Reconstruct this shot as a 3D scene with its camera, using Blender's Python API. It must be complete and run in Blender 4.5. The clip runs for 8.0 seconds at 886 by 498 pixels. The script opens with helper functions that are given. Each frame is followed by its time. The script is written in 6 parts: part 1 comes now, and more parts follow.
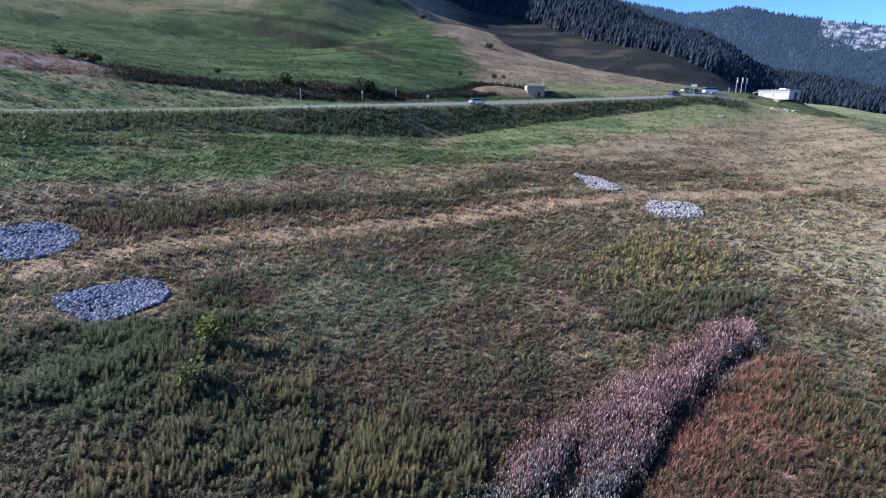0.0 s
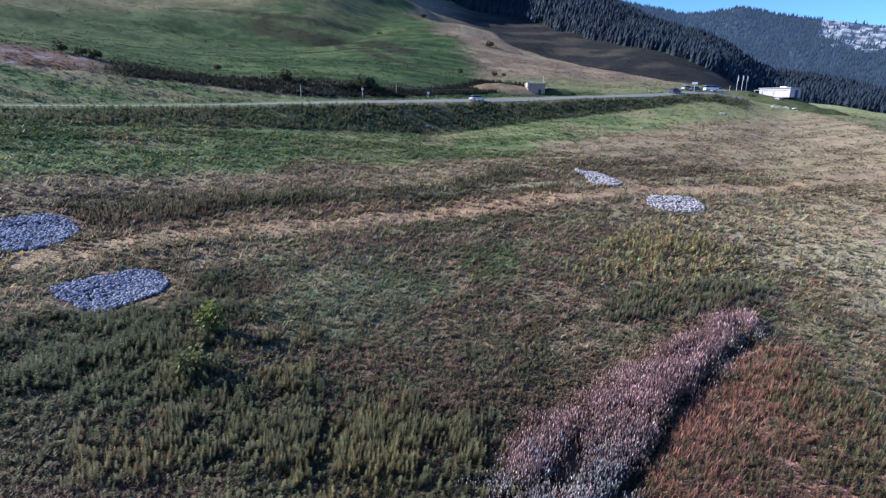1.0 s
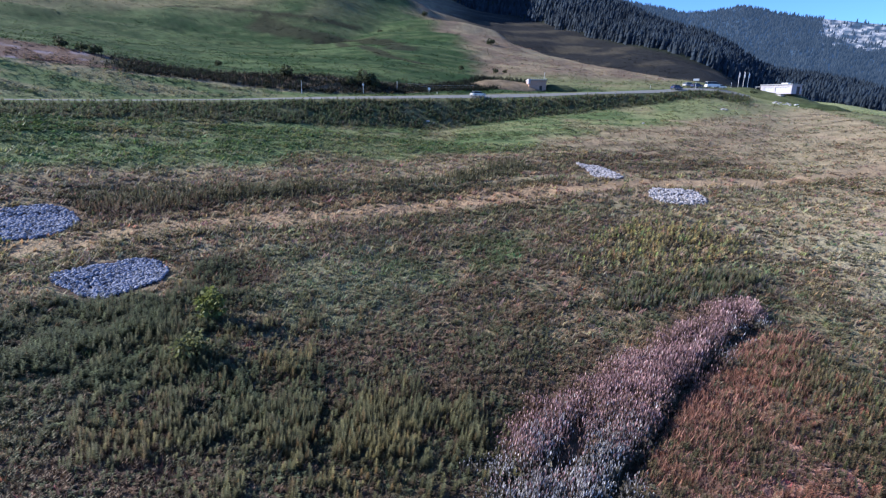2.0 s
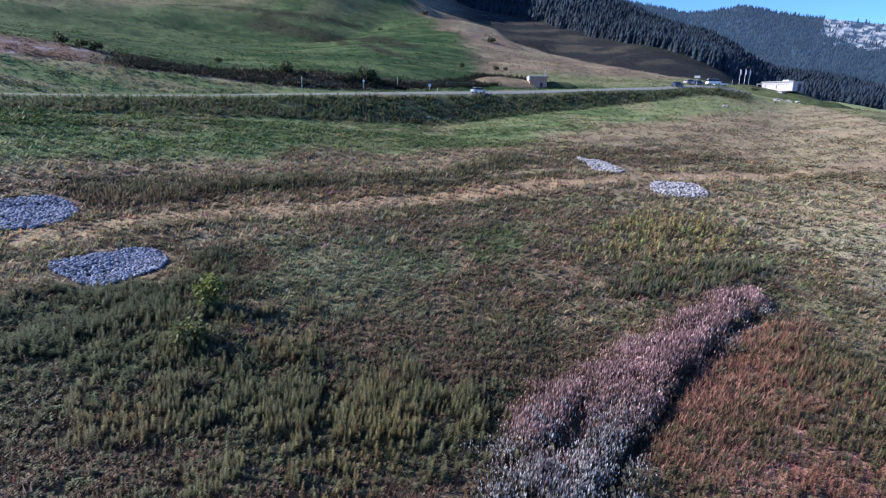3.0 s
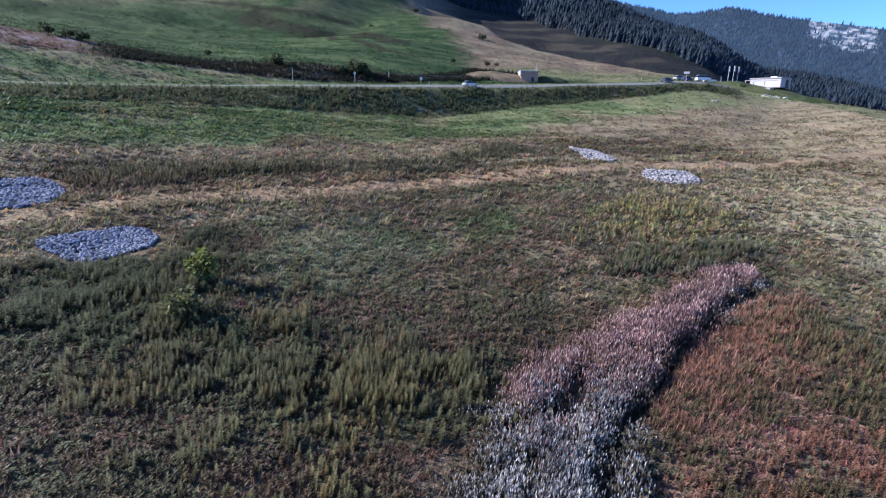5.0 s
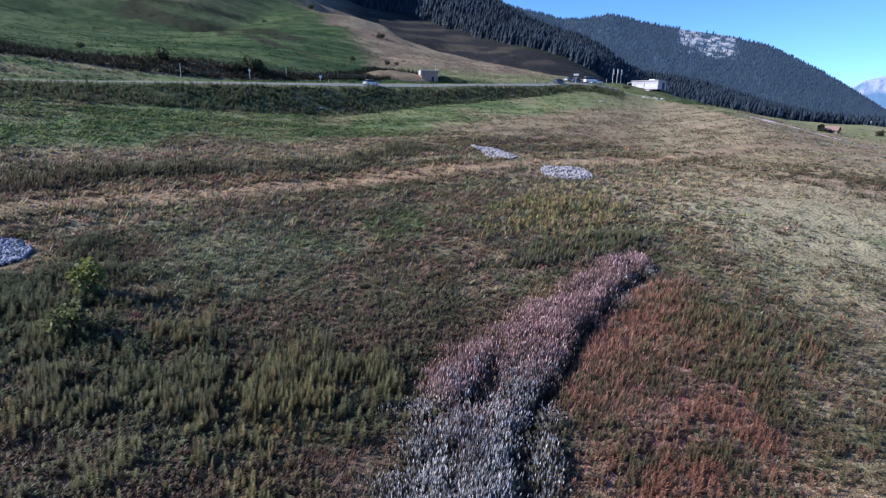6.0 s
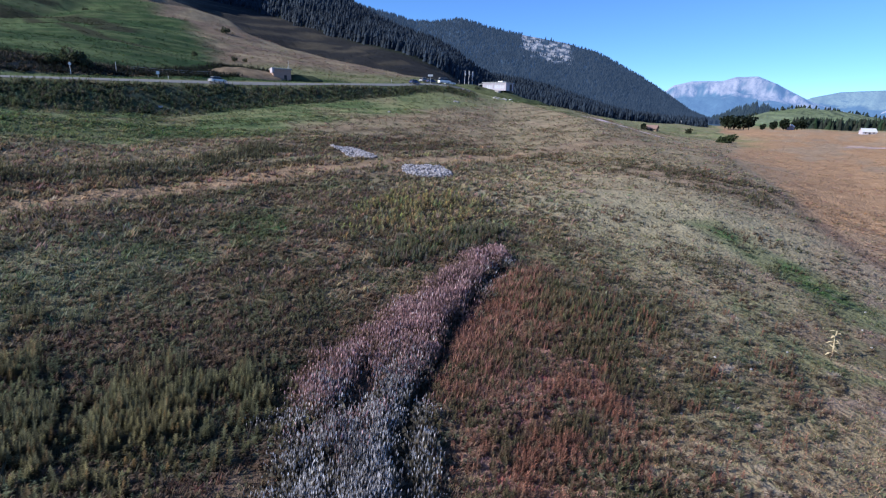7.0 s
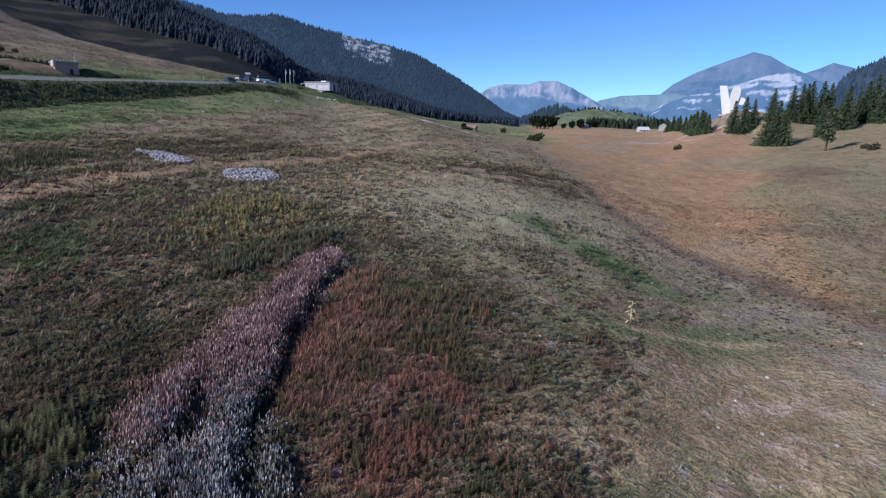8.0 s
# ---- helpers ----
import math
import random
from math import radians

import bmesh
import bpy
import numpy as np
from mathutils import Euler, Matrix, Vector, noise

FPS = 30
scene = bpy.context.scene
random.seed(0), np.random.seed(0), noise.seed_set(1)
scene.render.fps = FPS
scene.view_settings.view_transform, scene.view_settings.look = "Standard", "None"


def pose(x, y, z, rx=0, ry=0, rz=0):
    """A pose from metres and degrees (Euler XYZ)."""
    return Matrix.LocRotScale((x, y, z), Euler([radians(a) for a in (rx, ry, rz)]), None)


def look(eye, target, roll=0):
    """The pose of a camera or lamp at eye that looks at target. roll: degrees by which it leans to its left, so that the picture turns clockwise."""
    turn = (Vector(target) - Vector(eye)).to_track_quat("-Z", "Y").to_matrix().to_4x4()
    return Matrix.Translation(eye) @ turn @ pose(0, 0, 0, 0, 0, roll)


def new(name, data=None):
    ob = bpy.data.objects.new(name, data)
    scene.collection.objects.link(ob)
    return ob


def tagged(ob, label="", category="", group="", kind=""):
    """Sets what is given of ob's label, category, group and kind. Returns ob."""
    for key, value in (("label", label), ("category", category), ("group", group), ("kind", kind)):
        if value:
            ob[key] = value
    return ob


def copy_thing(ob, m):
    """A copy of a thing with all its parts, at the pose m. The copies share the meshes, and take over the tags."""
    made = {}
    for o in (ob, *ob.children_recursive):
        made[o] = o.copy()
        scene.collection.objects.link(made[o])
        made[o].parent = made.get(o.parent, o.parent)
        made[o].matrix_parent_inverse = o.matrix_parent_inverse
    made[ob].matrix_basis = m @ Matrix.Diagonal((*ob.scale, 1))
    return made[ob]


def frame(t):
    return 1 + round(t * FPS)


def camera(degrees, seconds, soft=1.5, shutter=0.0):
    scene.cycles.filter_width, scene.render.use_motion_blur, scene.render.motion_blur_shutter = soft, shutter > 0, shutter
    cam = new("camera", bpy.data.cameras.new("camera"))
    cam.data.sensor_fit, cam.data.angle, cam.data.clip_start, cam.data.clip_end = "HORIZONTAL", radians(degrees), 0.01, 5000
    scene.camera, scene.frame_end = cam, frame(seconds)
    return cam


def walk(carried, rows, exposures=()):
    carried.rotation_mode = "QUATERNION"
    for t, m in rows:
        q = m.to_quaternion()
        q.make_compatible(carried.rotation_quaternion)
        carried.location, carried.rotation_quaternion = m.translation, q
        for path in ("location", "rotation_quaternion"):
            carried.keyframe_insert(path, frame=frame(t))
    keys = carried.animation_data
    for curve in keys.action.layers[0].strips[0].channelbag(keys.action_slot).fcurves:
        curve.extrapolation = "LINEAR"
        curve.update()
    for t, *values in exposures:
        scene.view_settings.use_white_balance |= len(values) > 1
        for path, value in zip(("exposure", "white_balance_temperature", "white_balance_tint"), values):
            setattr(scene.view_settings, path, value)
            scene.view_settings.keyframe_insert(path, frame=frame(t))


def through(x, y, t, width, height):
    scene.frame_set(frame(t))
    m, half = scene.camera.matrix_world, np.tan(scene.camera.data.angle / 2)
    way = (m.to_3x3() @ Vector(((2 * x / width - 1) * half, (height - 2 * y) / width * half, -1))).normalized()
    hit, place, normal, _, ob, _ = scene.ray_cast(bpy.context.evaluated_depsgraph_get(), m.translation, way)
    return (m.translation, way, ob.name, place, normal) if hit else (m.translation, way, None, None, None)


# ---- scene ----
# ---- camera ----
cam = camera(77.77, 8.0, soft=1.25)


def flown(x, y, z, yaw, pitch, roll):
    """A pose from metres and degrees: yaw to the left of +y, pitch up, roll as in look()."""
    return Matrix.Translation((x, y, z)) @ pose(0, 0, 0, 0, 0, yaw) @ pose(0, 0, 0, 90 + pitch) @ pose(0, 0, 0, 0, 0, roll)


PATH = [
    (0.0, flown(0.000, -0.000, 23.299, 0.001, -14.314, 0.675)),
    (0.5, flown(0.023, 0.005, 22.899, -0.005, -14.317, 0.716)),
    (1.0, flown(0.001, -0.003, 22.418, 0.020, -14.299, 0.734)),
    (1.5, flown(-0.012, -0.031, 21.903, 0.065, -14.333, 0.742)),
    (3.0, flown(-0.017, -0.031, 20.342, 0.158, -14.289, 0.709)),
    (3.5, flown(-0.058, -0.020, 19.784, 0.177, -14.274, 0.756)),
    (4.0, flown(-0.095, -0.002, 19.188, 0.119, -14.312, 0.761)),
    (4.2, flown(-0.106, 0.008, 18.914, 0.131, -14.264, 0.759)),
    (4.5, flown(-0.167, -0.034, 18.620, 0.100, -14.254, 0.798)),
    (4.8, flown(-0.285, -0.115, 18.450, 0.000, -14.235, 0.872)),
    (4.9, flown(-0.336, -0.150, 18.420, -0.200, -14.227, 0.904)),
    (5.0, flown(-0.387, -0.185, 18.400, -0.900, -14.219, 0.937)),
    (5.1, flown(-0.464, -0.238, 18.380, -2.500, -14.206, 0.985)),
    (5.2, flown(-0.540, -0.290, 18.370, -5.300, -14.194, 1.034)),
    (5.3, flown(-0.617, -0.343, 18.357, -8.209, -14.182, 1.082)),
    (5.4, flown(-0.636, -0.344, 18.354, -10.688, -14.121, 1.119)),
    (5.5, flown(-0.639, -0.344, 18.353, -11.132, -14.110, 1.126)),
    (5.6, flown(-0.639, -0.344, 18.353, -11.132, -14.110, 1.126)),
    (5.8, flown(-0.639, -0.344, 18.353, -11.070, -14.111, 1.125)),
    (6.0, flown(-0.737, -0.328, 18.332, -10.946, -14.106, 1.126)),
    (6.2, flown(-0.638, -0.344, 18.353, -11.008, -14.113, 1.124)),
    (6.3, flown(-0.646, -0.339, 18.346, -11.553, -14.100, 1.132)),
    (6.4, flown(-0.683, -0.314, 18.305, -13.922, -14.047, 1.171)),
    (6.5, flown(-0.731, -0.281, 18.252, -16.976, -13.979, 1.220)),
    (6.6, flown(-0.726, -0.265, 18.243, -20.198, -13.914, 1.236)),
    (6.7, flown(-0.721, -0.251, 18.236, -22.919, -13.860, 1.249)),
    (6.8, flown(-0.718, -0.241, 18.230, -24.974, -13.819, 1.258)),
    (6.9, flown(-0.718, -0.240, 18.230, -25.141, -13.816, 1.259)),
    (7.0, flown(-0.717, -0.239, 18.229, -25.280, -13.813, 1.260)),
    (7.1, flown(-0.717, -0.239, 18.229, -25.280, -13.813, 1.260)),
    (7.3, flown(-0.718, -0.239, 18.229, -25.308, -13.812, 1.260)),
    (7.4, flown(-0.738, -0.240, 18.236, -25.930, -13.795, 1.264)),
    (7.5, flown(-0.794, -0.244, 18.257, -27.711, -13.745, 1.276)),
    (7.6, flown(-0.795, -0.239, 18.272, -30.674, -13.682, 1.281)),
    (7.7, flown(-0.796, -0.234, 18.286, -33.498, -13.622, 1.287)),
    (7.8, flown(-0.797, -0.229, 18.302, -36.489, -13.558, 1.292)),
    (7.9, flown(-0.798, -0.223, 18.318, -39.590, -13.492, 1.298)),
    (8.0, flown(-0.799, -0.217, 18.334, -42.803, -13.424, 1.304)),
]
# the camera darkens its picture a little as the bright sky comes into view
EXPOSURE = 1.01
walk(cam, PATH, [(t, EXPOSURE + s, 6000, 11) for t, s in ((0, 0.03), (5.2, 0.03), (5.5, 0.03), (6.0, -0.15), (6.5, -0.10), (7.0, -0.44), (7.5, -0.56), (8.0, -0.82))])

# ---- light: clear morning, low sun from the west (-x), a little beyond ----
SUN_HEIGHT = 29.0
world = bpy.data.worlds.new("sky")
scene.world = world
world.use_nodes = True
wn, wl = world.node_tree.nodes, world.node_tree.links
wn.clear()
sky = wn.new("ShaderNodeTexSky")
sky.sky_type, sky.sun_disc = "NISHITA", False
sky.sun_elevation, sky.sun_rotation = radians(SUN_HEIGHT), radians(282)
sky.altitude, sky.air_density, sky.dust_density, sky.ozone_density = 1500, 0.75, 0.0, 8.5
back = wn.new("ShaderNodeBackground")
back.inputs["Strength"].default_value = 0.137
wout = wn.new("ShaderNodeOutputWorld")
wl.new(sky.outputs[0], back.inputs[0])
wl.new(back.outputs[0], wout.inputs[0])
sun = new("sun", bpy.data.lights.new("sun", "SUN"))
sun.data.energy, sun.data.angle, sun.data.color = 4.85, radians(0.53), (1.0, 0.95, 0.88)
sun.matrix_world = look((-391, 83, 400 * math.tan(radians(SUN_HEIGHT))), (0, 0, 0))


# ---- materials ----
def material(name, colour=(0.5, 0.5, 0.5), rough=0.8, metal=0.0, grain=8.0, vary=0.25, bump=0.2, fine=60.0, tone=False, glow=None, per_object=0.0, spec=0.3):
    """A worn surface: colour (or the mesh's tone attribute) varied at two sizes, with fine relief."""
    m = bpy.data.materials.new(name)
    m.use_nodes = True
    n, l = m.node_tree.nodes, m.node_tree.links
    b = n["Principled BSDF"]
    b.inputs["Roughness"].default_value, b.inputs["Metallic"].default_value = rough, metal
    b.inputs["Specular IOR Level"].default_value = spec
    where = n.new("ShaderNodeTexCoord")
    big, small = n.new("ShaderNodeTexNoise"), n.new("ShaderNodeTexNoise")
    for node, size in ((big, grain), (small, fine)):
        node.inputs["Scale"].default_value, node.inputs["Detail"].default_value = size, 4.0
        l.new(where.outputs["Object"], node.inputs["Vector"])
    add = n.new("ShaderNodeMath")
    add.operation = "ADD"
    l.new(big.outputs["Fac"], add.inputs[0])
    l.new(small.outputs["Fac"], add.inputs[1])
    span = n.new("ShaderNodeMapRange")
    span.inputs["From Min"].default_value, span.inputs["From Max"].default_value = 0.6, 1.4
    span.inputs["To Min"].default_value, span.inputs["To Max"].default_value = 1 - vary, 1 + vary
    l.new(add.outputs[0], span.inputs["Value"])
    times = n.new("ShaderNodeVectorMath")
    times.operation = "SCALE"
    if tone:
        col = n.new("ShaderNodeAttribute")
        col.attribute_name = "tone"
        l.new(col.outputs["Color"], times.inputs[0])
    else:
        times.inputs[0].default_value = colour[:3]
    fac = span.outputs["Result"]
    if per_object:
        info, spread, both = n.new("ShaderNodeObjectInfo"), n.new("ShaderNodeMapRange"), n.new("ShaderNodeMath")
        spread.inputs["To Min"].default_value, spread.inputs["To Max"].default_value = 1 - per_object, 1 + per_object
        l.new(info.outputs["Random"], spread.inputs["Value"])
        both.operation = "MULTIPLY"
        l.new(fac, both.inputs[0])
        l.new(spread.outputs["Result"], both.inputs[1])
        fac = both.outputs[0]
    l.new(fac, times.inputs["Scale"])
    l.new(times.outputs[0], b.inputs["Base Color"])
    if bump:
        relief = n.new("ShaderNodeBump")
        relief.inputs["Strength"].default_value, relief.inputs["Distance"].default_value = bump, 1.0 / fine
        l.new(small.outputs["Fac"], relief.inputs["Height"])
        l.new(relief.outputs[0], b.inputs["Normal"])
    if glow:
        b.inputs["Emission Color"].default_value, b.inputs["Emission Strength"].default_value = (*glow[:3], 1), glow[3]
    return m


def leaf_material(name, rough=0.6, through=0.25, air=0.0):
    """Plants: the mesh's tone, a little light passing through the blades."""
    m = bpy.data.materials.new(name)
    m.use_nodes = True
    n, l = m.node_tree.nodes, m.node_tree.links
    b, out = n["Principled BSDF"], n["Material Output"]
    b.inputs["Roughness"].default_value, b.inputs["Specular IOR Level"].default_value = rough, 0.25
    col = n.new("ShaderNodeAttribute")
    col.attribute_name = "tone"
    island, span, times = n.new("ShaderNodeNewGeometry"), n.new("ShaderNodeMapRange"), n.new("ShaderNodeVectorMath")
    span.inputs["To Min"].default_value, span.inputs["To Max"].default_value = 0.75, 1.25
    times.operation = "SCALE"
    l.new(island.outputs["Random Per Island"], span.inputs["Value"])
    l.new(col.outputs["Color"], times.inputs[0])
    l.new(span.outputs["Result"], times.inputs["Scale"])
    l.new(times.outputs[0], b.inputs["Base Color"])
    # air is the strength of a blue glow that imitates distance haze
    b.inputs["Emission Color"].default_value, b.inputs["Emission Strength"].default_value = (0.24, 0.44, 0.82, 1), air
    thin, mix = n.new("ShaderNodeBsdfTranslucent"), n.new("ShaderNodeMixShader")
    mix.inputs[0].default_value = through
    l.new(times.outputs[0], thin.inputs["Color"])
    l.new(b.outputs[0], mix.inputs[1])
    l.new(thin.outputs[0], mix.inputs[2])
    l.new(mix.outputs[0], out.inputs["Surface"])
    return m


GROUND = material("turf and bare soil", rough=0.95, grain=0.35, fine=2.6, vary=0.30, bump=0.9, tone=True, spec=0.1)
# blue emission stands in for the haze before the far mountains
FARROCK = material("far mountain with blue haze glow", rough=0.95, grain=0.012, fine=0.06, vary=0.3, bump=0.6, tone=True, glow=(0.22, 0.42, 0.84, 0.38), spec=0.0)
ROCKFACE = material("mountain rock and scrub", rough=0.95, grain=0.012, fine=0.06, vary=0.35, bump=0.6, tone=True, spec=0.1)
LEAVES = leaf_material("leaves and stalks", 0.6, 0.38)
NEEDLES = leaf_material("spruce needles", 0.7, 0.25)
# these needles glow faintly blue in place of haze
FARNEEDLES = leaf_material("far spruce needles with blue haze glow", 0.7, 0.25, 0.085)
# haze over the wooded mountains, put in as a weak blue glow
HAZYROCK = material("scrub and rock with blue haze glow", rough=0.95, grain=0.012, fine=0.06, vary=0.35, bump=0.6, tone=True, glow=(0.22, 0.42, 0.86, 0.095), spec=0.0)
BARK = material("bark", (0.09, 0.065, 0.045), 0.9, grain=3, fine=25, vary=0.4, bump=0.6)
ASPHALT = material("worn asphalt", (0.18, 0.178, 0.173), 0.85, grain=0.4, fine=9, vary=0.2, bump=0.2)
STONE = material("pale limestone", (0.36, 0.35, 0.36), 0.85, grain=5, fine=30, vary=0.25, bump=0.5, per_object=0.35)
WHITEWALL = material("white render", (0.43, 0.40, 0.45), 0.85, grain=0.8, fine=12, vary=0.08, bump=0.1)
GREYWALL = material("grey concrete", (0.34, 0.32, 0.31), 0.85, grain=1.2, fine=14, vary=0.18, bump=0.2)
PINKWALL = material("pink-grey masonry", (0.40, 0.26, 0.21), 0.85, grain=1.2, fine=9, vary=0.2, bump=0.3)
ROOF = material("grey metal roof", (0.30, 0.31, 0.33), 0.5, 0.3, grain=0.7, fine=12, vary=0.12, bump=0.1)
DARK = material("dark recess", (0.03, 0.03, 0.035), 0.5, grain=2, fine=20, vary=0.2, bump=0.05)
PALEMETAL = material("pale painted metal", (0.7, 0.7, 0.7), 0.45, 0.2, grain=4, fine=40, vary=0.1, bump=0.05)
WOOD = material("weathered wood", (0.22, 0.16, 0.11), 0.85, grain=4, fine=40, vary=0.3, bump=0.3)
CLOTH = material("flag cloth", (0.75, 0.75, 0.78), 0.8, grain=4, fine=40, vary=0.1, bump=0.1)
SILVER = material("silver car paint", (0.55, 0.57, 0.60), 0.3, 0.5, grain=2, fine=60, vary=0.05, bump=0.0)
WHITECAR = material("white car paint", (0.8, 0.8, 0.8), 0.3, 0.0, grain=2, fine=60, vary=0.05, bump=0.0)
BLUECAR = material("dark blue car paint", (0.05, 0.08, 0.16), 0.3, 0.2, grain=2, fine=60, vary=0.05, bump=0.0)
GLASS = material("dark car glass", (0.02, 0.025, 0.03), 0.1, 0.0, grain=2, fine=30, vary=0.1, bump=0.0, spec=0.5)
RUBBER = material("tyre rubber", (0.02, 0.02, 0.02), 0.8, grain=5, fine=60, vary=0.2, bump=0.1)
PLANK = material("white monument concrete", (0.60, 0.60, 0.61), 0.8, grain=0.3, fine=5, vary=0.06, bump=0.1)


# ---- building helpers ----
def sheet(name, verts, faces, mat, tones=None, smooth=False):
    """A mesh object from arrays: verts n x 3, faces m x 3 or m x 4, one tone (r, g, b) a vertex."""
    verts, faces = np.asarray(verts, np.float32), np.asarray(faces, np.int32)
    me, k = bpy.data.meshes.new(name), faces.shape[1]
    me.vertices.add(len(verts))
    me.vertices.foreach_set("co", verts.ravel())
    me.loops.add(faces.size)
    me.loops.foreach_set("vertex_index", faces.ravel())
    me.polygons.add(len(faces))
    me.polygons.foreach_set("loop_start", np.arange(0, faces.size, k, dtype=np.int32))
    me.update(calc_edges=True)
    if smooth:
        me.polygons.foreach_set("use_smooth", np.ones(len(faces), bool))
    if tones is not None:
        att = me.color_attributes.new("tone", "FLOAT_COLOR", "POINT")
        att.data.foreach_set("color", np.c_[np.asarray(tones, np.float32), np.ones(len(verts), np.float32)].ravel())
    me.materials.append(mat)
    return new(name, me)


def part(name, bm, mat, parent=None, label=""):
    """One mesh object from a bmesh, under a thing or a part."""
    me = bpy.data.meshes.new(name)
    bm.normal_update()
    bm.to_mesh(me)
    bm.free()
    me.materials.append(mat)
    ob = new(name, me)
    ob.parent = parent
    return tagged(ob, label)


def block(bm, x0, x1, y0, y1, z0, z1, bevel=0.0):
    made = bmesh.ops.create_cube(bm, size=1, matrix=Matrix.LocRotScale(((x0 + x1) / 2, (y0 + y1) / 2, (z0 + z1) / 2), None, (x1 - x0, y1 - y0, z1 - z0)))
    if bevel:
        edges = list({e for v in made["verts"] for e in v.link_edges})
        bmesh.ops.bevel(bm, geom=edges, offset=bevel, segments=2, affect="EDGES")
    return bm


def box(x0, x1, y0, y1, z0, z1, bevel=0.0):
    return block(bmesh.new(), x0, x1, y0, y1, z0, z1, bevel)


def rod(radius, z0, z1, top=None, sides=10, at=(0, 0)):
    bm = bmesh.new()
    bmesh.ops.create_cone(bm, cap_ends=True, segments=sides, radius1=radius, radius2=radius if top is None else top, depth=z1 - z0,
                          matrix=Matrix.Translation((at[0], at[1], (z0 + z1) / 2)))
    return bm


def stand(name, x, y, turn=0.0, sink=0.0, z=None):
    """An empty at the ground that parents a thing's parts."""
    ob = new(name)
    ob.matrix_basis = pose(x, y, (float(ground(x, y)) if z is None else z) - sink, 0, 0, turn)
    return ob

# ---- lie of the land: lines of the terrain round the origin, by bearing (degrees east of +y) ----
BEARING = [-60, -36, -24, -12, 0, 8, 15, 20, 25, 29, 33, 38, 45, 52, 58, 64, 70, 76, 82, 100, 150, 225]
# for each line: its distance and its height on every bearing
BANK_FOOT = ([118, 116, 118, 124, 136, 152, 170, 186, 205, 200, 190, 150, 100, 80, 60, 55, 50, 45, 40, 40, 40, 60],
             [21, 19.9, 19.1, 18.1, 17, 19.3, 21.6, 23.5, 25.7, 22.4, 18.5, 15.7, 9.3, 6.2, 2.9, 1.9, 1, 1.1, 1.5, 1, -3, -3])
ROAD_NEAR = ([130, 128, 131, 138, 150, 165, 180, 195, 214, 218, 205, 170, 130, 105, 80, 70, 65, 60, 55, 55, 60, 80],
             [23, 21.7, 22.2, 23.2, 24, 24.8, 26.2, 27, 28.2, 25, 20.5, 18, 11.5, 8.6, 3.8, 2.2, 1.5, 1.5, 2.2, 1.5, -4, -3])
ROAD_FAR = ([137, 135, 138, 145, 157, 172, 187, 203, 222, 226, 213, 180, 140, 115, 90, 80, 72, 66, 65, 65, 80, 100],
            [23.5, 22.4, 22.9, 23.9, 25, 26, 27.1, 28.3, 29.4, 26.2, 22, 19, 12.2, 9.4, 4.2, 2.3, 1.6, 1.6, 2.4, 1.6, -4, -3])
HILL_FOOT = ([165, 158, 152, 150, 165, 185, 200, 220, 240, 235, 225, 190, 150, 125, 100, 90, 90, 80, 80, 80, 100, 120],
             [33, 30.5, 27.6, 24.8, 26.1, 28, 29.1, 30.7, 30.7, 26.8, 24.2, 20, 12.9, 9.8, 5.3, 2.5, 2.2, 2.6, 2.6, 2, -4, -2])
CUT_TOP = ([185, 178, 166, 160, 180, 230, 230, 250, 250, 245, 232, 200, 170, 140, 110, 105, 120, 115, 100, 100, 120, 150],
           [39, 36.3, 30.3, 29.3, 28.6, 36.2, 33.1, 33.9, 31.7, 27.3, 24.5, 20.7, 13.2, 9.8, 5.9, 3.2, 3.2, 5, 2.9, 3, -4, -1])
CREST = ([310, 305, 300, 300, 390, 330, 290, 272, 260, 260, 245, 230, 190, 170, 135, 130, 200, 150, 150, 150, 160, 200],
         [58, 53, 51, 52.4, 77, 54, 42.2, 36.8, 32.4, 28, 24.4, 20.5, 13.3, 8.6, 5.6, 4.2, 7, 7.5, 7.5, 7, -3, 2])
SADDLE = ([440, 440, 440, 430, 430, 370, 325, 305, 300, 300, 300, 300, 300, 200, 180, 180, 290, 230, 230, 230, 250, 300],
          [96, 94, 100, 108, 82, 51, 38, 33.5, 31, 27, 23.3, 19.5, 11.3, 8, 6, 6, 13.4, 11.8, 16.2, 15, 0, 10])
FOREST_FOOT = ([600, 600, 600, 600, 700, 620, 500, 450, 430, 500, 540, 540, 600, 450, 450, 450, 310, 300, 300, 300, 400, 450],
               [160, 165, 180, 195, 145, 112, 78, 63, 48.5, 35.5, 30.2, 23.6, 14.2, 8.6, 10, 11, 21.5, 18.1, 21.2, 21, 8, 25])
UPLAND = ([800, 800, 800, 800, 900, 830, 800, 750, 750, 750, 750, 750, 900, 900, 900, 900, 420, 420, 420, 420, 700, 700],
          [280, 290, 310, 330, 250, 213, 163, 123, 99, 66.7, 57.5, 38, 14, 10, 9.5, 10, 25, 25, 28.6, 28, 20, 60])
LINES = (BANK_FOOT, ROAD_NEAR, ROAD_FAR, HILL_FOOT, CUT_TOP, CREST, SADDLE, FOREST_FOOT, UPLAND)


def lattice(ix, iy, seed):
    """Repeatable random numbers 0..1 on whole places."""
    n = (ix.astype(np.int64) * 374761393 + iy.astype(np.int64) * 668265263 + seed * 974634777) & 0xFFFFFFFF
    n = ((n ^ (n >> 13)) * 1274126177) & 0xFFFFFFFF
    n = ((n ^ (n >> 16)) * 2246822519) & 0xFFFFFFFF
    return ((n ^ (n >> 15)) & 0xFFFF) / 65535.0


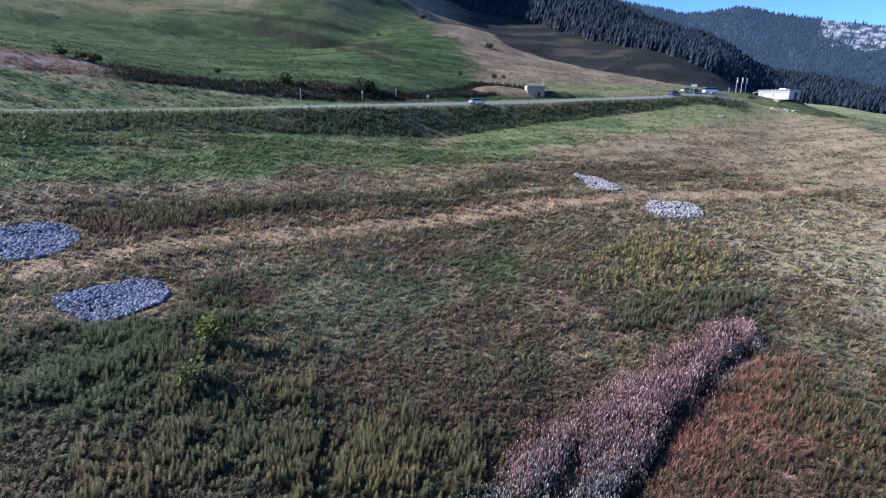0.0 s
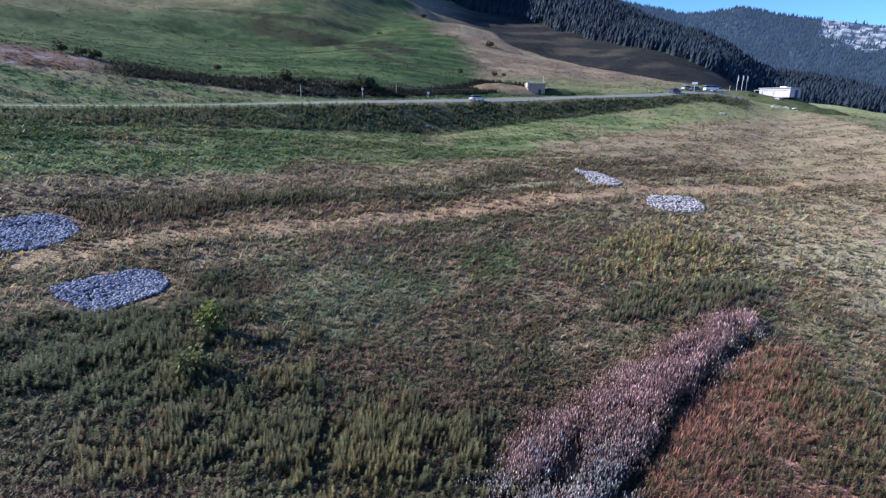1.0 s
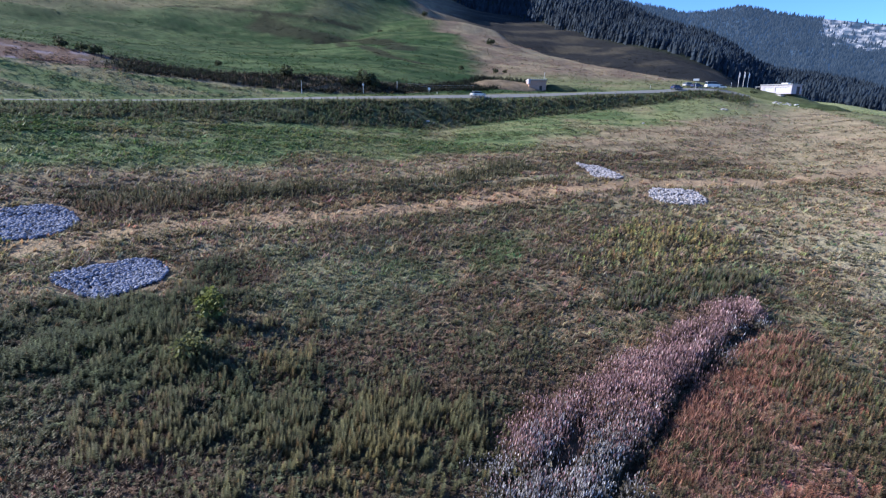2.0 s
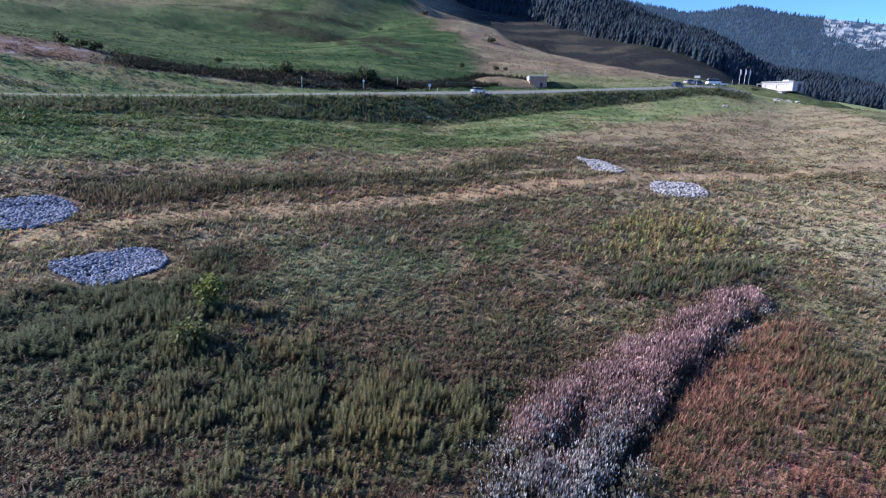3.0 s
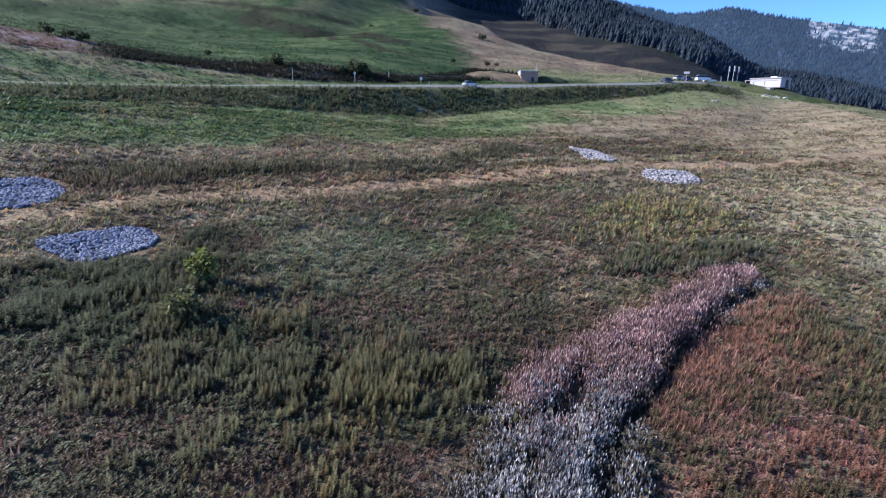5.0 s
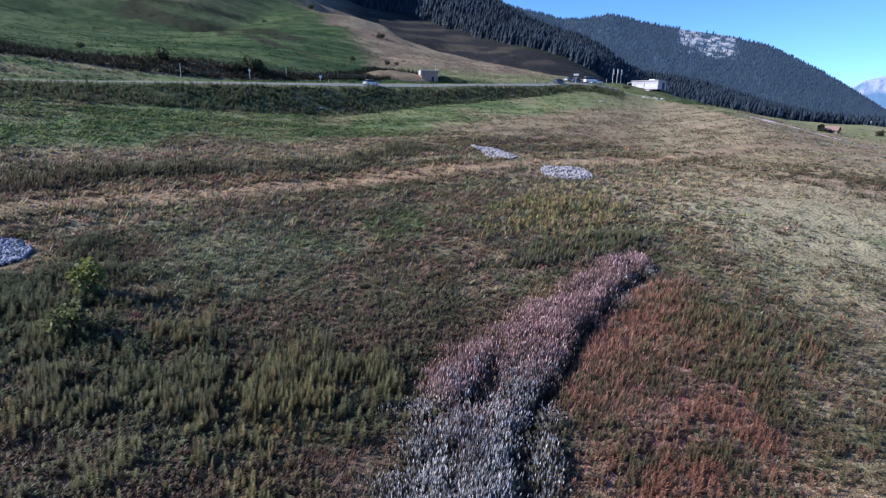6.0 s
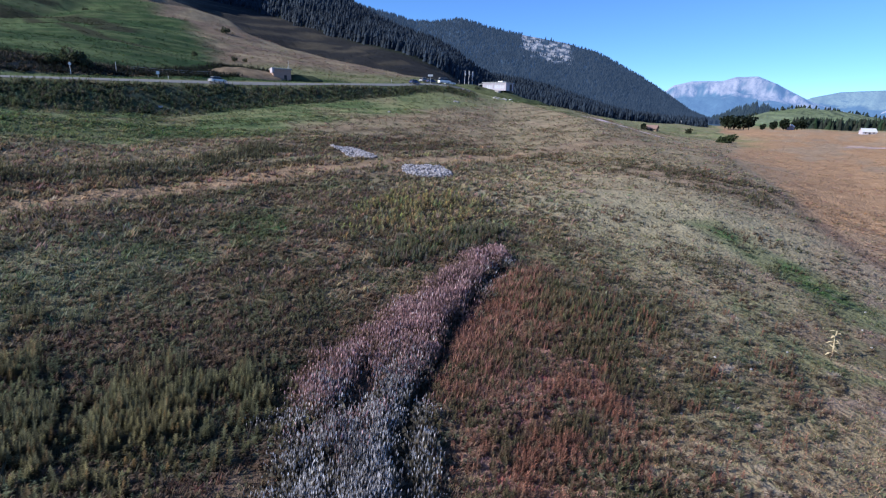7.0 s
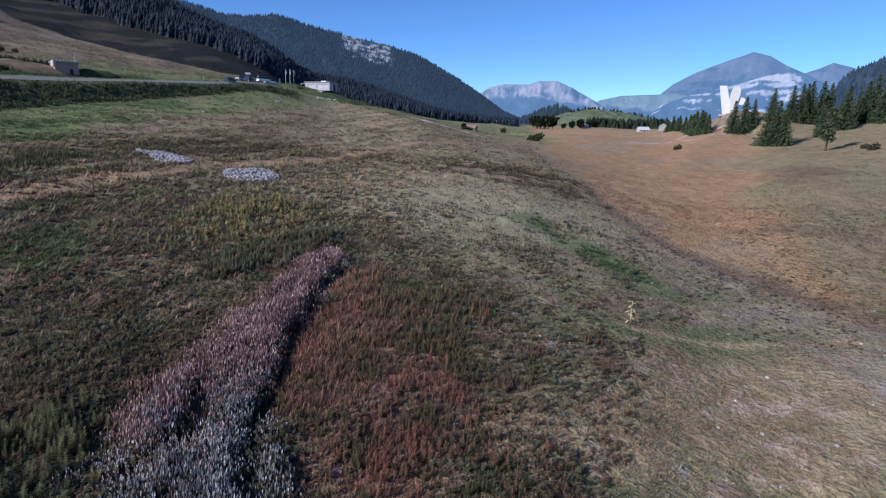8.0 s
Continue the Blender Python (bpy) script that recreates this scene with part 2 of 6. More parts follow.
def smooth_noise(x, y, size, seed=0):
    """Value noise 0..1 with features of that size in metres."""
    u, v = np.asarray(x, float) / size, np.asarray(y, float) / size
    iu, iv = np.floor(u), np.floor(v)
    a, b = u - iu, v - iv
    a, b = a * a * (3 - 2 * a), b * b * (3 - 2 * b)
    p, q = lattice(iu, iv, seed), lattice(iu + 1, iv, seed)
    r, s = lattice(iu, iv + 1, seed), lattice(iu + 1, iv + 1, seed)
    return (p * (1 - a) + q * a) * (1 - b) + (r * (1 - a) + s * a) * b


def rough_noise(x, y, size, seed=0, octaves=3):
    total, weight, out = 0.0, 1.0, 0.0
    for k in range(octaves):
        out = out + weight * smooth_noise(x + 17.3 * k, y - 9.1 * k, size / 2**k, seed + 31 * k)
        total, weight = total + weight, weight * 0.55
    return out / total


def by_bearing(values, az):
    """Smooth course of a line's values round the compass."""
    knots = np.array(BEARING + [300.0])
    vals = np.array(list(values) + [values[0]], float)
    az = (np.asarray(az, float) + 60) % 360 - 60
    k = np.clip(np.searchsorted(knots, az, side="right") - 1, 0, len(knots) - 2)
    u = (az - knots[k]) / (knots[k + 1] - knots[k])
    tangent = np.gradient(vals, knots)
    h = knots[k + 1] - knots[k]
    m0, m1 = tangent[k] * h, tangent[k + 1] * h
    v0, v1 = vals[k], vals[k + 1]
    return (2 * u**3 - 3 * u**2 + 1) * v0 + (u**3 - 2 * u**2 + u) * m0 + (3 * u**2 - 2 * u**3) * v1 + (u**3 - u**2) * m1


def meadow(x, y):
    return 0.13 * y - np.where(x < 0, 0.06, 0.02) * x


def lie(x, y):
    """Height of the bare land without its small bumps."""
    x, y = np.asarray(x, float), np.asarray(y, float)
    r, az = np.hypot(x, y), np.degrees(np.arctan2(x, y))
    rs = [by_bearing(line[0], az) for line in LINES]
    zs = [by_bearing(line[1], az) for line in LINES]
    near = 0.62 * rs[0]
    ux, uy = x / np.maximum(r, 1e-6), y / np.maximum(r, 1e-6)
    rs, zs = [near] + rs, [meadow(ux * near, uy * near)] + zs
    z = meadow(x, y)
    for k in range(len(rs) - 1):
        u = np.clip((r - rs[k]) / np.maximum(rs[k + 1] - rs[k], 0.5), 0, 1)
        z = np.where(r > rs[k], zs[k] + (zs[k + 1] - zs[k]) * u, z)
    far = np.clip((r - rs[-1]) / 1500, 0, 1)
    return z + far * (25 - z) * 0.8


def ground(x, y):
    """Height of the ground with its bumps."""
    x, y = np.asarray(x, float), np.asarray(y, float)
    r, az = np.hypot(x, y), np.degrees(np.arctan2(x, y))
    z = lie(x, y)
    level = 0.0
    for shift, weight in ((-2.0, 0.25), (2.0, 0.25)):
        level = level + weight * lie(x + shift, y) + weight * lie(x, y + shift)
    # the eastern shoulder is rounder
    smooth = np.atleast_1d(step(az, 27, 32) * step(az, 66, 58) * step(r, 30, 60) * step(r, 420, 330))
    some = smooth > 0
    if some.any():
        sx, sy = np.atleast_1d(x)[some], np.atleast_1d(y)[some]
        broad = sum(0.125 * lie(sx + (7 + 7 * (q % 2)) * math.cos(q * math.pi / 4), sy + (7 + 7 * (q % 2)) * math.sin(q * math.pi / 4)) for q in range(8))
        level = np.atleast_1d(np.array(level, float))
        level[some] += (broad - level[some]) * smooth[some]
        level = level.reshape(np.shape(x))
    road = np.abs(r - 0.5 * (by_bearing(ROAD_NEAR[0], az) + by_bearing(ROAD_FAR[0], az)))
    on_road = np.where((az < 30) & (az > -75), np.clip((road - 3.2) / 2.5, 0, 1), 1.0)
    z = np.where(on_road > 0.5, level, z)
    bumps = (rough_noise(x, y, 9.0, 5) - 0.5) * 0.7 + (rough_noise(x, y, 2.3, 6) - 0.5) * 0.34
    hills = (rough_noise(x, y, 45.0, 8) - 0.5) * np.clip((r - 190) / 150, 0, 1) * 5.0
    folds = (rough_noise(x * 0.3 + y * 0.15, y * 1.2, 30.0, 9, 2) - 0.5) * np.clip((r - 190) / 120, 0, 1) * np.where(r < 560, 11.0, 0.0) * np.clip((14 - az) / 8, 0, 1)
    ditch = 0.25 * np.exp(-(near_line(x, y, RUNNEL) / 0.7) ** 2)
    return z + (bumps + hills + folds) * on_road - ditch


# ---- tones of the ground ----
def near_line(x, y, points):
    """Distance to a line of points on the plan."""
    best = np.full(np.shape(x), 1e9)
    for (ax, ay), (bx, by) in zip(points[:-1], points[1:]):
        dx, dy = bx - ax, by - ay
        u = np.clip(((x - ax) * dx + (y - ay) * dy) / (dx * dx + dy * dy), 0, 1)
        best = np.minimum(best, np.hypot(x - ax - u * dx, y - ay - u * dy))
    return best


def step(v, a, b):
    u = np.clip((v - a) / (b - a), 0, 1)
    return u * u * (3 - 2 * u)


def spot(x, y, cx, cy, rx, ry, turn=0.0, edge=0.45, seed=0, size=4.0):
    """A patch with a ragged edge: 1 inside, 0 outside."""
    c, s = math.cos(radians(turn)), math.sin(radians(turn))
    u, v = ((x - cx) * c + (y - cy) * s) / rx, (-(x - cx) * s + (y - cy) * c) / ry
    d = np.hypot(u, v) + (rough_noise(x, y, size, 40 + seed) - 0.5) * 1.1
    return 1 - step(d, 1 - edge, 1 + edge)


TRACK = [(-62, 36), (-50, 41), (-39, 47.5), (-34, 52.5), (-24, 59.5), (-12, 63.8), (1.2, 72), (18, 80), (32.5, 86), (51, 88.5), (68, 93.5), (79, 98), (96, 100), (112, 97)]
BRANCH = [(58, 146), (66, 141), (84, 135), (96, 124), (104, 112), (110, 100)]
ROADLET = [(120, 147), (124, 141.5), (128, 138.6), (133, 135.6), (137, 132), (143, 126)]
FOLDS = ([(-159, 339), (-124, 337), (-97, 332), (-73, 332), (-50, 338)], 3.5), ([(-102, 320), (-84, 311), (-65, 308), (-46, 305), (-32, 275), (-18, 246)], 10), ([(-68, 304), (-47, 272), (-25, 229), (-10, 216)], 3.5)
REED_ROWS = [14, 18, 21, 24.7, 27, 29.8, 31.8, 34, 37.4, 40.5, 43.5, 46]
REED_WEST = [-0.5, 0.8, 1.6, 2.4, 4.0, 5.8, 7.8, 10.6, 15.2, 18.8, 21.8, 25]
REED_EAST = [7.6, 8.2, 8.9, 10.5, 11.9, 14.1, 15.8, 18.0, 22.1, 25.2, 26.4, 26.8]
RUNNEL = [(6, 17), (7.1, 21.3), (8.6, 23.5), (10.9, 26.5), (12.9, 28.8), (15.1, 31.6), (18.5, 35.3), (21.5, 38), (24.6, 40.8)]
GAP = [(6.4, 25.2), (8.0, 28.2), (9.4, 30.6)]
MARSH_EDGE = [(30, -30), (46, -6), (56, 6.5), (64, 17), (70, 29), (78, 42), (92, 62), (112, 84), (140, 110), (200, 150), (300, 238), (460, 370), (800, 660)]
PATH_UP = [(262, 148), (270, 145), (275, 132), (262, 118), (250, 108), (262, 104.5), (274, 102), (290, 104)]
PALE_PATH = [(270, 150), (292, 146), (318, 138), (340, 128)]


STONE_BEDS = ((-27.7, 44.1, 4.5, 4.1, 45), (-42.3, 54.8, 4.5, 5.8, 22), (26.0, 92.3, 5.8, 2.5, -68), (33.7, 78.7, 4.5, 4.1, 0))


def bed_distance(x, y, cx, cy, rx, ry, turn):
    c, s = math.cos(radians(turn)), math.sin(radians(turn))
    return np.hypot(((x - cx) * c + (y - cy) * s) / rx, (-(x - cx) * s + (y - cy) * c) / ry)


def past_marsh(x, y):
    """Signed distance from the marsh's edge, positive on the marsh."""
    pts = np.array(MARSH_EDGE, float)
    edge = np.interp(y, pts[:, 1], pts[:, 0])
    return (x - edge) * 0.75


def reed_mask(x, y):
    ragged = (rough_noise(x, y, 2.4, 71) - 0.5) * 3.6
    west, east = np.interp(y, REED_ROWS, REED_WEST), np.interp(y, REED_ROWS, REED_EAST)
    return step(x - west + ragged * 1.3, -1.2, 2.4) * step(x - east + ragged * 0.5, 0.5, -0.6) * step(y, 12, 15) * step(y + ragged, 47.5, 41)


def mix(a, b, w):
    return a + (b - a) * np.asarray(w)[..., None]


C = {k: np.array(v) * (1.13, 0.985, 1.2) for k, v in dict(
    lush=(0.092, 0.146, 0.050), field=(0.164, 0.205, 0.080), olive=(0.264, 0.246, 0.128), tan=(0.285, 0.243, 0.136), straw=(0.37, 0.278, 0.138),
    brown=(0.150, 0.112, 0.070), dark=(0.175, 0.146, 0.084), deep=(0.044, 0.052, 0.024), red=(0.325, 0.188, 0.134), orange=(0.318, 0.228, 0.108),
    drab=(0.305, 0.262, 0.142), pale=(0.40, 0.36, 0.27), green=(0.055, 0.105, 0.030), yellow=(0.25, 0.22, 0.115), soil=(0.10, 0.075, 0.05),
    grey=(0.36, 0.34, 0.31), hill=(0.026, 0.061, 0.018), heath=(0.168, 0.142, 0.084), lawn=(0.255, 0.262, 0.138), shaded_slope=(0.013, 0.017, 0.016), grazed=(0.150, 0.178, 0.088), umber=(0.105, 0.076, 0.050), nettle=(0.058, 0.078, 0.036), turfy=(0.176, 0.170, 0.084), wood=(0.022, 0.032, 0.016)).items()}


def tone_of(x, y):
    x, y = np.asarray(x, float), np.asarray(y, float)
    r, az = np.hypot(x, y), np.degrees(np.arctan2(x, y))
    n1, n2, n3 = rough_noise(x, y, 11, 1), rough_noise(x, y, 3.2, 2), rough_noise(x, y, 1.0, 3)
    wide = rough_noise(x, y, 30, 4)
    along = rough_noise(x * 0.35 + y * 0.1, y * 1.6, 5, 9)
    t = mix(np.broadcast_to(C["olive"], x.shape + (3,)), C["dark"], step(n1, 0.35, 0.65) * 0.8)
    t = mix(t, C["lush"], step(n2, 0.5, 0.8) * 0.4)
    # nearer meadow: dull brown and dark green
    t = mix(t, C["umber"] * 1.15, spot(x, y, 0, 33, 13, 5, 8, 0.5, 1) * 0.7)
    t = mix(t, C["umber"], spot(x, y, -5, 21.5, 14, 3.5, 0, 0.5, 2) * 0.7)
    t = mix(t, C["grazed"], spot(x, y, -9, 46, 9, 10, 20, 0.35, 3) * 0.85)
    t = mix(t, C["umber"], spot(x, y, -18, 46.5, 3.5, 3, 20, 0.5, 18, 3) * 0.8)
    t = mix(t, C["nettle"], spot(x, y, -25, 33, 11, 6, 20, 0.4, 4) * 0.85)
    t = mix(t, C["nettle"], spot(x, y, -8, 27.5, 13, 5, 8, 0.4, 19) * 0.8)
    t = mix(t, C["lush"], spot(x, y, 4, 54, 10, 4, 15, 0.5, 20, 3) * step(n2, 0.35, 0.6) * 0.8)
    t = mix(t, C["lush"] * 0.85, step(near_line(x, y, [(-2, 64), (8, 68.5), (26, 73.5)]) + (n2 - 0.5) * 4 + (n1 - 0.5) * 3, 4.0, 1.2) * 0.8)
    t = mix(t, C["deep"], spot(x, y, 15.6, 45, 1.6, 1.2, 30, 0.4, 5, 2) * 0.9)
    t = mix(t, C["lush"] * 0.8, spot(x, y, 23, 48.5, 6, 2.4, 12, 0.4, 21, 3) * 0.7)
    t = mix(t, C["yellow"], spot(x, y, 26, 60, 9, 5, 25, 0.5, 6) * 0.75)
    # drier slope on the east
    dry = step(az + (n1 - 0.5) * 26 + (wide - 0.5) * 16 - np.interp(r, [20, 40, 60, 90], [52, 45, 30, 16]), 0, 18)
    parched = mix(mix(np.broadcast_to(C["drab"], t.shape), C["olive"], step(n2, 0.2, 0.55) * 0.9), C["dark"] * 1.1, step(az + (n1 - 0.5) * 14, 46, 54) * 0.5)
    grassy = mix(mix(np.broadcast_to(C["turfy"], t.shape), C["brown"] * 1.1, step(n2, 0.45, 0.7) * 0.7), C["lush"], step(rough_noise(x, y, 7, 79), 0.48, 0.68) * 0.55)
    t = mix(t, mix(grassy, parched, step(r + (n1 - 0.5) * 20, 52, 75)), dry)
    strip = near_line(x, y, [(58, 46), (56.4, 38.6), (54.6, 31), (51, 24.5)]) + (n2 - 0.5) * 5 + (n1 - 0.5) * 4
    t = mix(t, C["lawn"], np.clip(spot(x, y, 52, 50, 19, 11, -40, 0.4, 27, 6) + step(az, 36, 44) * step(az, 64, 56) * step(r, 34, 46) * step(r, 130, 95) * 0.5, 0, 1) * 0.75)
    t = mix(t, C["umber"] * 1.7, spot(x, y, 78, 65, 20, 7, -52, 0.5, 28, 6) * 0.4)
    t = mix(t, C["nettle"], spot(x, y, 26.5, 31, 5, 4, 30, 0.5, 29, 3) * 0.3)
    t = mix(t, C["green"] * 1.25, step(strip, 4.2, 0.8) * (0.45 + 0.5 * step(n2, 0.4, 0.6)))
    t = mix(t, C["green"], spot(x, y, 26, 19, 5, 3, 40, 0.6, 8) * 0.35)
    t = mix(t, C["red"], spot(x, y, 17.5, 26, 6.5, 5.5, 45, 0.6, 9) * 0.75)
    t = mix(t, C["red"], spot(x, y, 13, 18, 5, 4, 45, 0.6, 10) * 0.5)
    t = mix(t, C["soil"] * 1.5, spot(x, y, -16, 22, 9, 4, -20, 0.6, 11) * 0.6)
    worn = spot(x, y, 36, 7, 16, 6, -28, 0.8, 12)
    t = mix(t, C["drab"], worn * 0.6)
    t = mix(t, C["pale"], worn * step(n2 + 0.4 * n3, 0.76, 0.98) * 0.55)
    t = mix(t, C["pale"], step(az, 42, 60) * step(rough_noise(x, y, 1.6, 77), 0.70, 0.80) * 0.5 * step(r, 75, 50))
    # band above the track, then the mown green field
    above = np.interp(x, [-90, -53, -37, -17, 12, 41, 72, 110, 160], [52, 66, 76, 91, 106, 128, 150, 176, 190]) + (n1 - 0.5) * 16
    t = mix(t, C["olive"], step(y, 58 + 0.2 * x, 66 + 0.2 * x) * (az < 50) * 0.6)
    t = mix(t, C["brown"], step(y - 62 - 0.45 * x + (n1 - 0.5) * 26, 0, 8) * (az < 30) * 0.32 * step(along, 0.3, 0.6))
    rows = rough_noise((x * 0.93 + y * 0.37) * 0.10, y * 0.93 - x * 0.37, 2.6, 84)
    band = step(y - 60 - 0.3 * x, 0, 10) * step(y - above, 6, -6) * step(az, 48, 36)
    t = t * (1 - 0.38 * band * step(rows, 0.5, 0.64))[..., None]
    knoll = step(y - above, -3, 8) * (az < 60)
    turf = mix(np.broadcast_to(C["field"], t.shape), C["lush"], np.clip(step(along, 0.35, 0.65) + step(az, -5, -30) * 0.5, 0, 1))
    turf = mix(turf, C["drab"], step(n1, 0.55, 0.8) * 0.4 + step(az, 17, 30) * 0.45 * step(along, 0.3, 0.7))
    t = mix(t, turf, knoll)
    # road bank with rank weeds
    foot, near, far = by_bearing(BANK_FOOT[0], az), by_bearing(ROAD_NEAR[0], az), by_bearing(ROAD_FAR[0], az)
    bank = step(r, foot - 4, foot) * step(r, near + 1, near - 1) * step(az, 28, 25)
    t = mix(t, mix(np.broadcast_to(C["deep"], t.shape), C["olive"], step(n2, 0.45, 0.8) * 0.6), bank * 0.6)
    # hillside beyond the road
    beyond = step(r, far, far + 4) * step(az, 41, 36)
    slope = mix(np.broadcast_to(C["hill"], t.shape), C["field"], step(along, 0.4, 0.7) * 0.28)
    slope = mix(slope, C["lush"], step(rough_noise(x, y * 2.2, 26, 14), 0.52, 0.7) * 0.5)
    contour = rough_noise(az * 0.4 * r / 20, r + (wide - 0.5) * 30, 2.6, 15)
    slope = slope * (1 + (0.5 * contour - 0.25) * step(az, 4, -4))[..., None]
    slope = mix(slope, C["drab"] * 0.8, step(r + (wide - 0.5) * 120, 330, 420) * step(az, -4, -14) * 0.45)
    heath = step(az - 4.3 + (r - 200) * 0.033 + (wide - 0.5) * 5 + (n1 - 0.5) * 2, -1.6, 1.6) * step(r, 186, 200)
    moor = mix(mix(np.broadcast_to(C["heath"], t.shape), C["olive"], step(n1, 0.4, 0.75) * 0.8), C["field"] * 0.85, step(r - by_bearing(HILL_FOOT[0], az) + (n1 - 0.5) * 14, 44, 14) * (0.55 + 0.4 * step(along, 0.3, 0.6)))
    slope = mix(slope, moor, heath)
    # slope behind the crest: its shade is painted as a near-black tone
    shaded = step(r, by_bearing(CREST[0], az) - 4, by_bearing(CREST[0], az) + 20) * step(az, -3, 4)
    slope = mix(slope, mix(np.broadcast_to(C["shaded_slope"], t.shape), C["olive"], step(rough_noise(x * 0.35 + y * 0.2, y * 0.9 - x * 0.55, 15, 19), 0.56, 0.68) * 0.14), shaded * 0.96)
    # shading of the hillside folds, painted dark along their lines
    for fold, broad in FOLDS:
        fold_shade = near_line(x, y, fold) + (rough_noise(x, y, 9, 66) - 0.5) * 1.1 * broad
        slope = mix(slope, C["deep"] * 0.6, step(fold_shade, broad, broad * 0.55) * 0.85)
    wedge = step(az, -11, -15) * step(r, by_bearing(HILL_FOOT[0], az) + 1, by_bearing(HILL_FOOT[0], az) - 1)
    slope = mix(slope, mix(np.broadcast_to(C["lush"], t.shape), C["drab"], step(rough_noise(x * 0.3, y * 1.5, 5, 67), 0.45, 0.7) * 0.45), wedge)
    slope = mix(slope, C["drab"], step(np.abs(r - by_bearing(HILL_FOOT[0], az) + 0.6), 0.9, 0.3) * step(az, -13, -16) * 0.7)
    slope = mix(slope, mix(np.broadcast_to(C["brown"], t.shape), C["grey"] * 0.7, step(n2, 0.55, 0.75)), step(az + (n1 - 0.5) * 6, -28, -31) * step(r, by_bearing(HILL_FOOT[0], az), by_bearing(HILL_FOOT[0], az) + 2) * step(r, by_bearing(CUT_TOP[0], az) + 10 * n1, by_bearing(CUT_TOP[0], az) - 3))
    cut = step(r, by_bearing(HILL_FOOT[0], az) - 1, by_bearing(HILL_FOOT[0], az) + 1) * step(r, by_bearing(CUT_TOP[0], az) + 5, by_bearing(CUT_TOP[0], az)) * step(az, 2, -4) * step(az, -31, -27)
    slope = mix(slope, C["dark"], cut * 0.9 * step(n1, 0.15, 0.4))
    slope = mix(slope, C["field"] * 1.4, step(az, 30, 33) * step(r, 222, 236) * 0.9)
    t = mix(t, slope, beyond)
    t = mix(t, C["wood"], step(r, by_bearing(FOREST_FOOT[0], az) - 15, by_bearing(FOREST_FOOT[0], az) + 15) * step(az, 0, 4) * step(az, 47, 43))
    # marsh, plain and the hill with spruces
    m = past_marsh(x, y)
    wet = step(m + (n1 - 0.5) * 8, -1, 3) * step(az, 38, 42) * (y > -60)
    marsh = mix(np.broadcast_to(C["orange"], t.shape), C["tan"], step(rough_noise(x * 0.5 + y * 0.3, y * 2 - x, 22, 15), 0.45, 0.7) * 0.8)
    marsh = mix(marsh, mix(np.broadcast_to(C["turfy"] * 1.2, t.shape), C["drab"] * 0.8, step(n1, 0.5, 0.75) * 0.6), step(az + (wide - 0.5) * 10 + np.clip((r - 95) * 0.12, -9, 4), 73, 78) * 0.9)
    marsh = mix(marsh, C["dark"] * 0.8, spot(x, y, 150, 38, 15, 7, 20, 0.5, 16, 8) * 0.7)
    marsh = mix(marsh, C["dark"], spot(x, y, 91, 23, 8, 3, -70, 0.5, 26, 5) * 0.6)
    marsh = mix(marsh, C["field"], spot(x, y, 250, 215, 70, 26, 40, 0.5, 17, 20) * 0.8)
    marsh = mix(marsh, C["field"], step(r, 620, 800) * 0.6)
    rim = step(m + (n1 - 0.5) * 8, -16, -7) * step(m, 2, -2) * step(az, 60, 68) * (y > -60)
    t = mix(t, C["grey"] * (0.66, 0.70, 0.52), rim * (0.35 + 0.4 * step(n2, 0.4, 0.65)))
    t = mix(t, marsh, wet)
    t = mix(t, C["brown"], np.exp(-((m + 0.5) / 1.6) ** 2) * step(az, 56, 60) * 0.7)
    # ruts and paths
    ragged = (n2 - 0.5) * 1.6
    track = near_line(x, y, TRACK) + ragged
    t = mix(t, mix(np.broadcast_to(C["olive"], t.shape), C["tan"] * 0.8, step(x, -40, -8)), step(track, 4.6, 2.6) * 0.65)
    t = mix(t, C["straw"] * 0.75, step(track, 1.8, 0.4) * 0.3)
    t = mix(t, C["straw"], step(np.abs(track - 1.2), 0.7, 0.2) * 0.35 * (x < 60))
    verge = near_line(x, y, [(-27, 61), (-19, 64.5), (-6, 70), (7, 77.5), (17, 81)]) + ragged * 2.4
    t = mix(t, C["straw"] * 0.9, step(verge, 4.8, 2.0) * 0.6 * (0.4 + 0.6 * step(n2, 0.35, 0.6)))
    # shade of the weedy step above the track, put in as a dark line
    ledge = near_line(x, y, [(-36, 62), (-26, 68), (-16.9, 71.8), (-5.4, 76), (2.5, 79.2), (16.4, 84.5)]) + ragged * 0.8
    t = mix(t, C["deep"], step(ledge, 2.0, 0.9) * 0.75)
    t = mix(t, C["umber"] * 1.3, step(near_line(x, y, [(-39, 60), (-33, 60), (-29, 64)]) + ragged * 2, 4.2, 1.5) * 0.7)
    t = mix(t, C["tan"], step(near_line(x, y, BRANCH) + ragged, 3.0, 1.0) * 0.6)
    t = mix(t, C["grey"] * (1.5, 1.45, 1.4), step(near_line(x, y, ROADLET) + ragged * 0.2, 1.9, 1.1))
    t = mix(t, C["grey"], step(near_line(x, y, PATH_UP) + ragged * 0.3, 1.5, 0.7))
    t = mix(t, C["pale"] * 1.3, step(near_line(x, y, PALE_PATH) + ragged * 0.3, 1.8, 0.8) * 0.8)
    trail = near_line(x, y, [(40, 20), (46, 12), (52, 5)]) + ragged * 0.4
    t = mix(t, C["drab"], step(trail, 0.8, 0.2) * 0.7)
    for cx, cy, rx, ry, turn in STONE_BEDS:
        t = mix(t, C["soil"] * 0.8, step(bed_distance(x, y, cx, cy, rx, ry, turn), 0.98, 0.88))
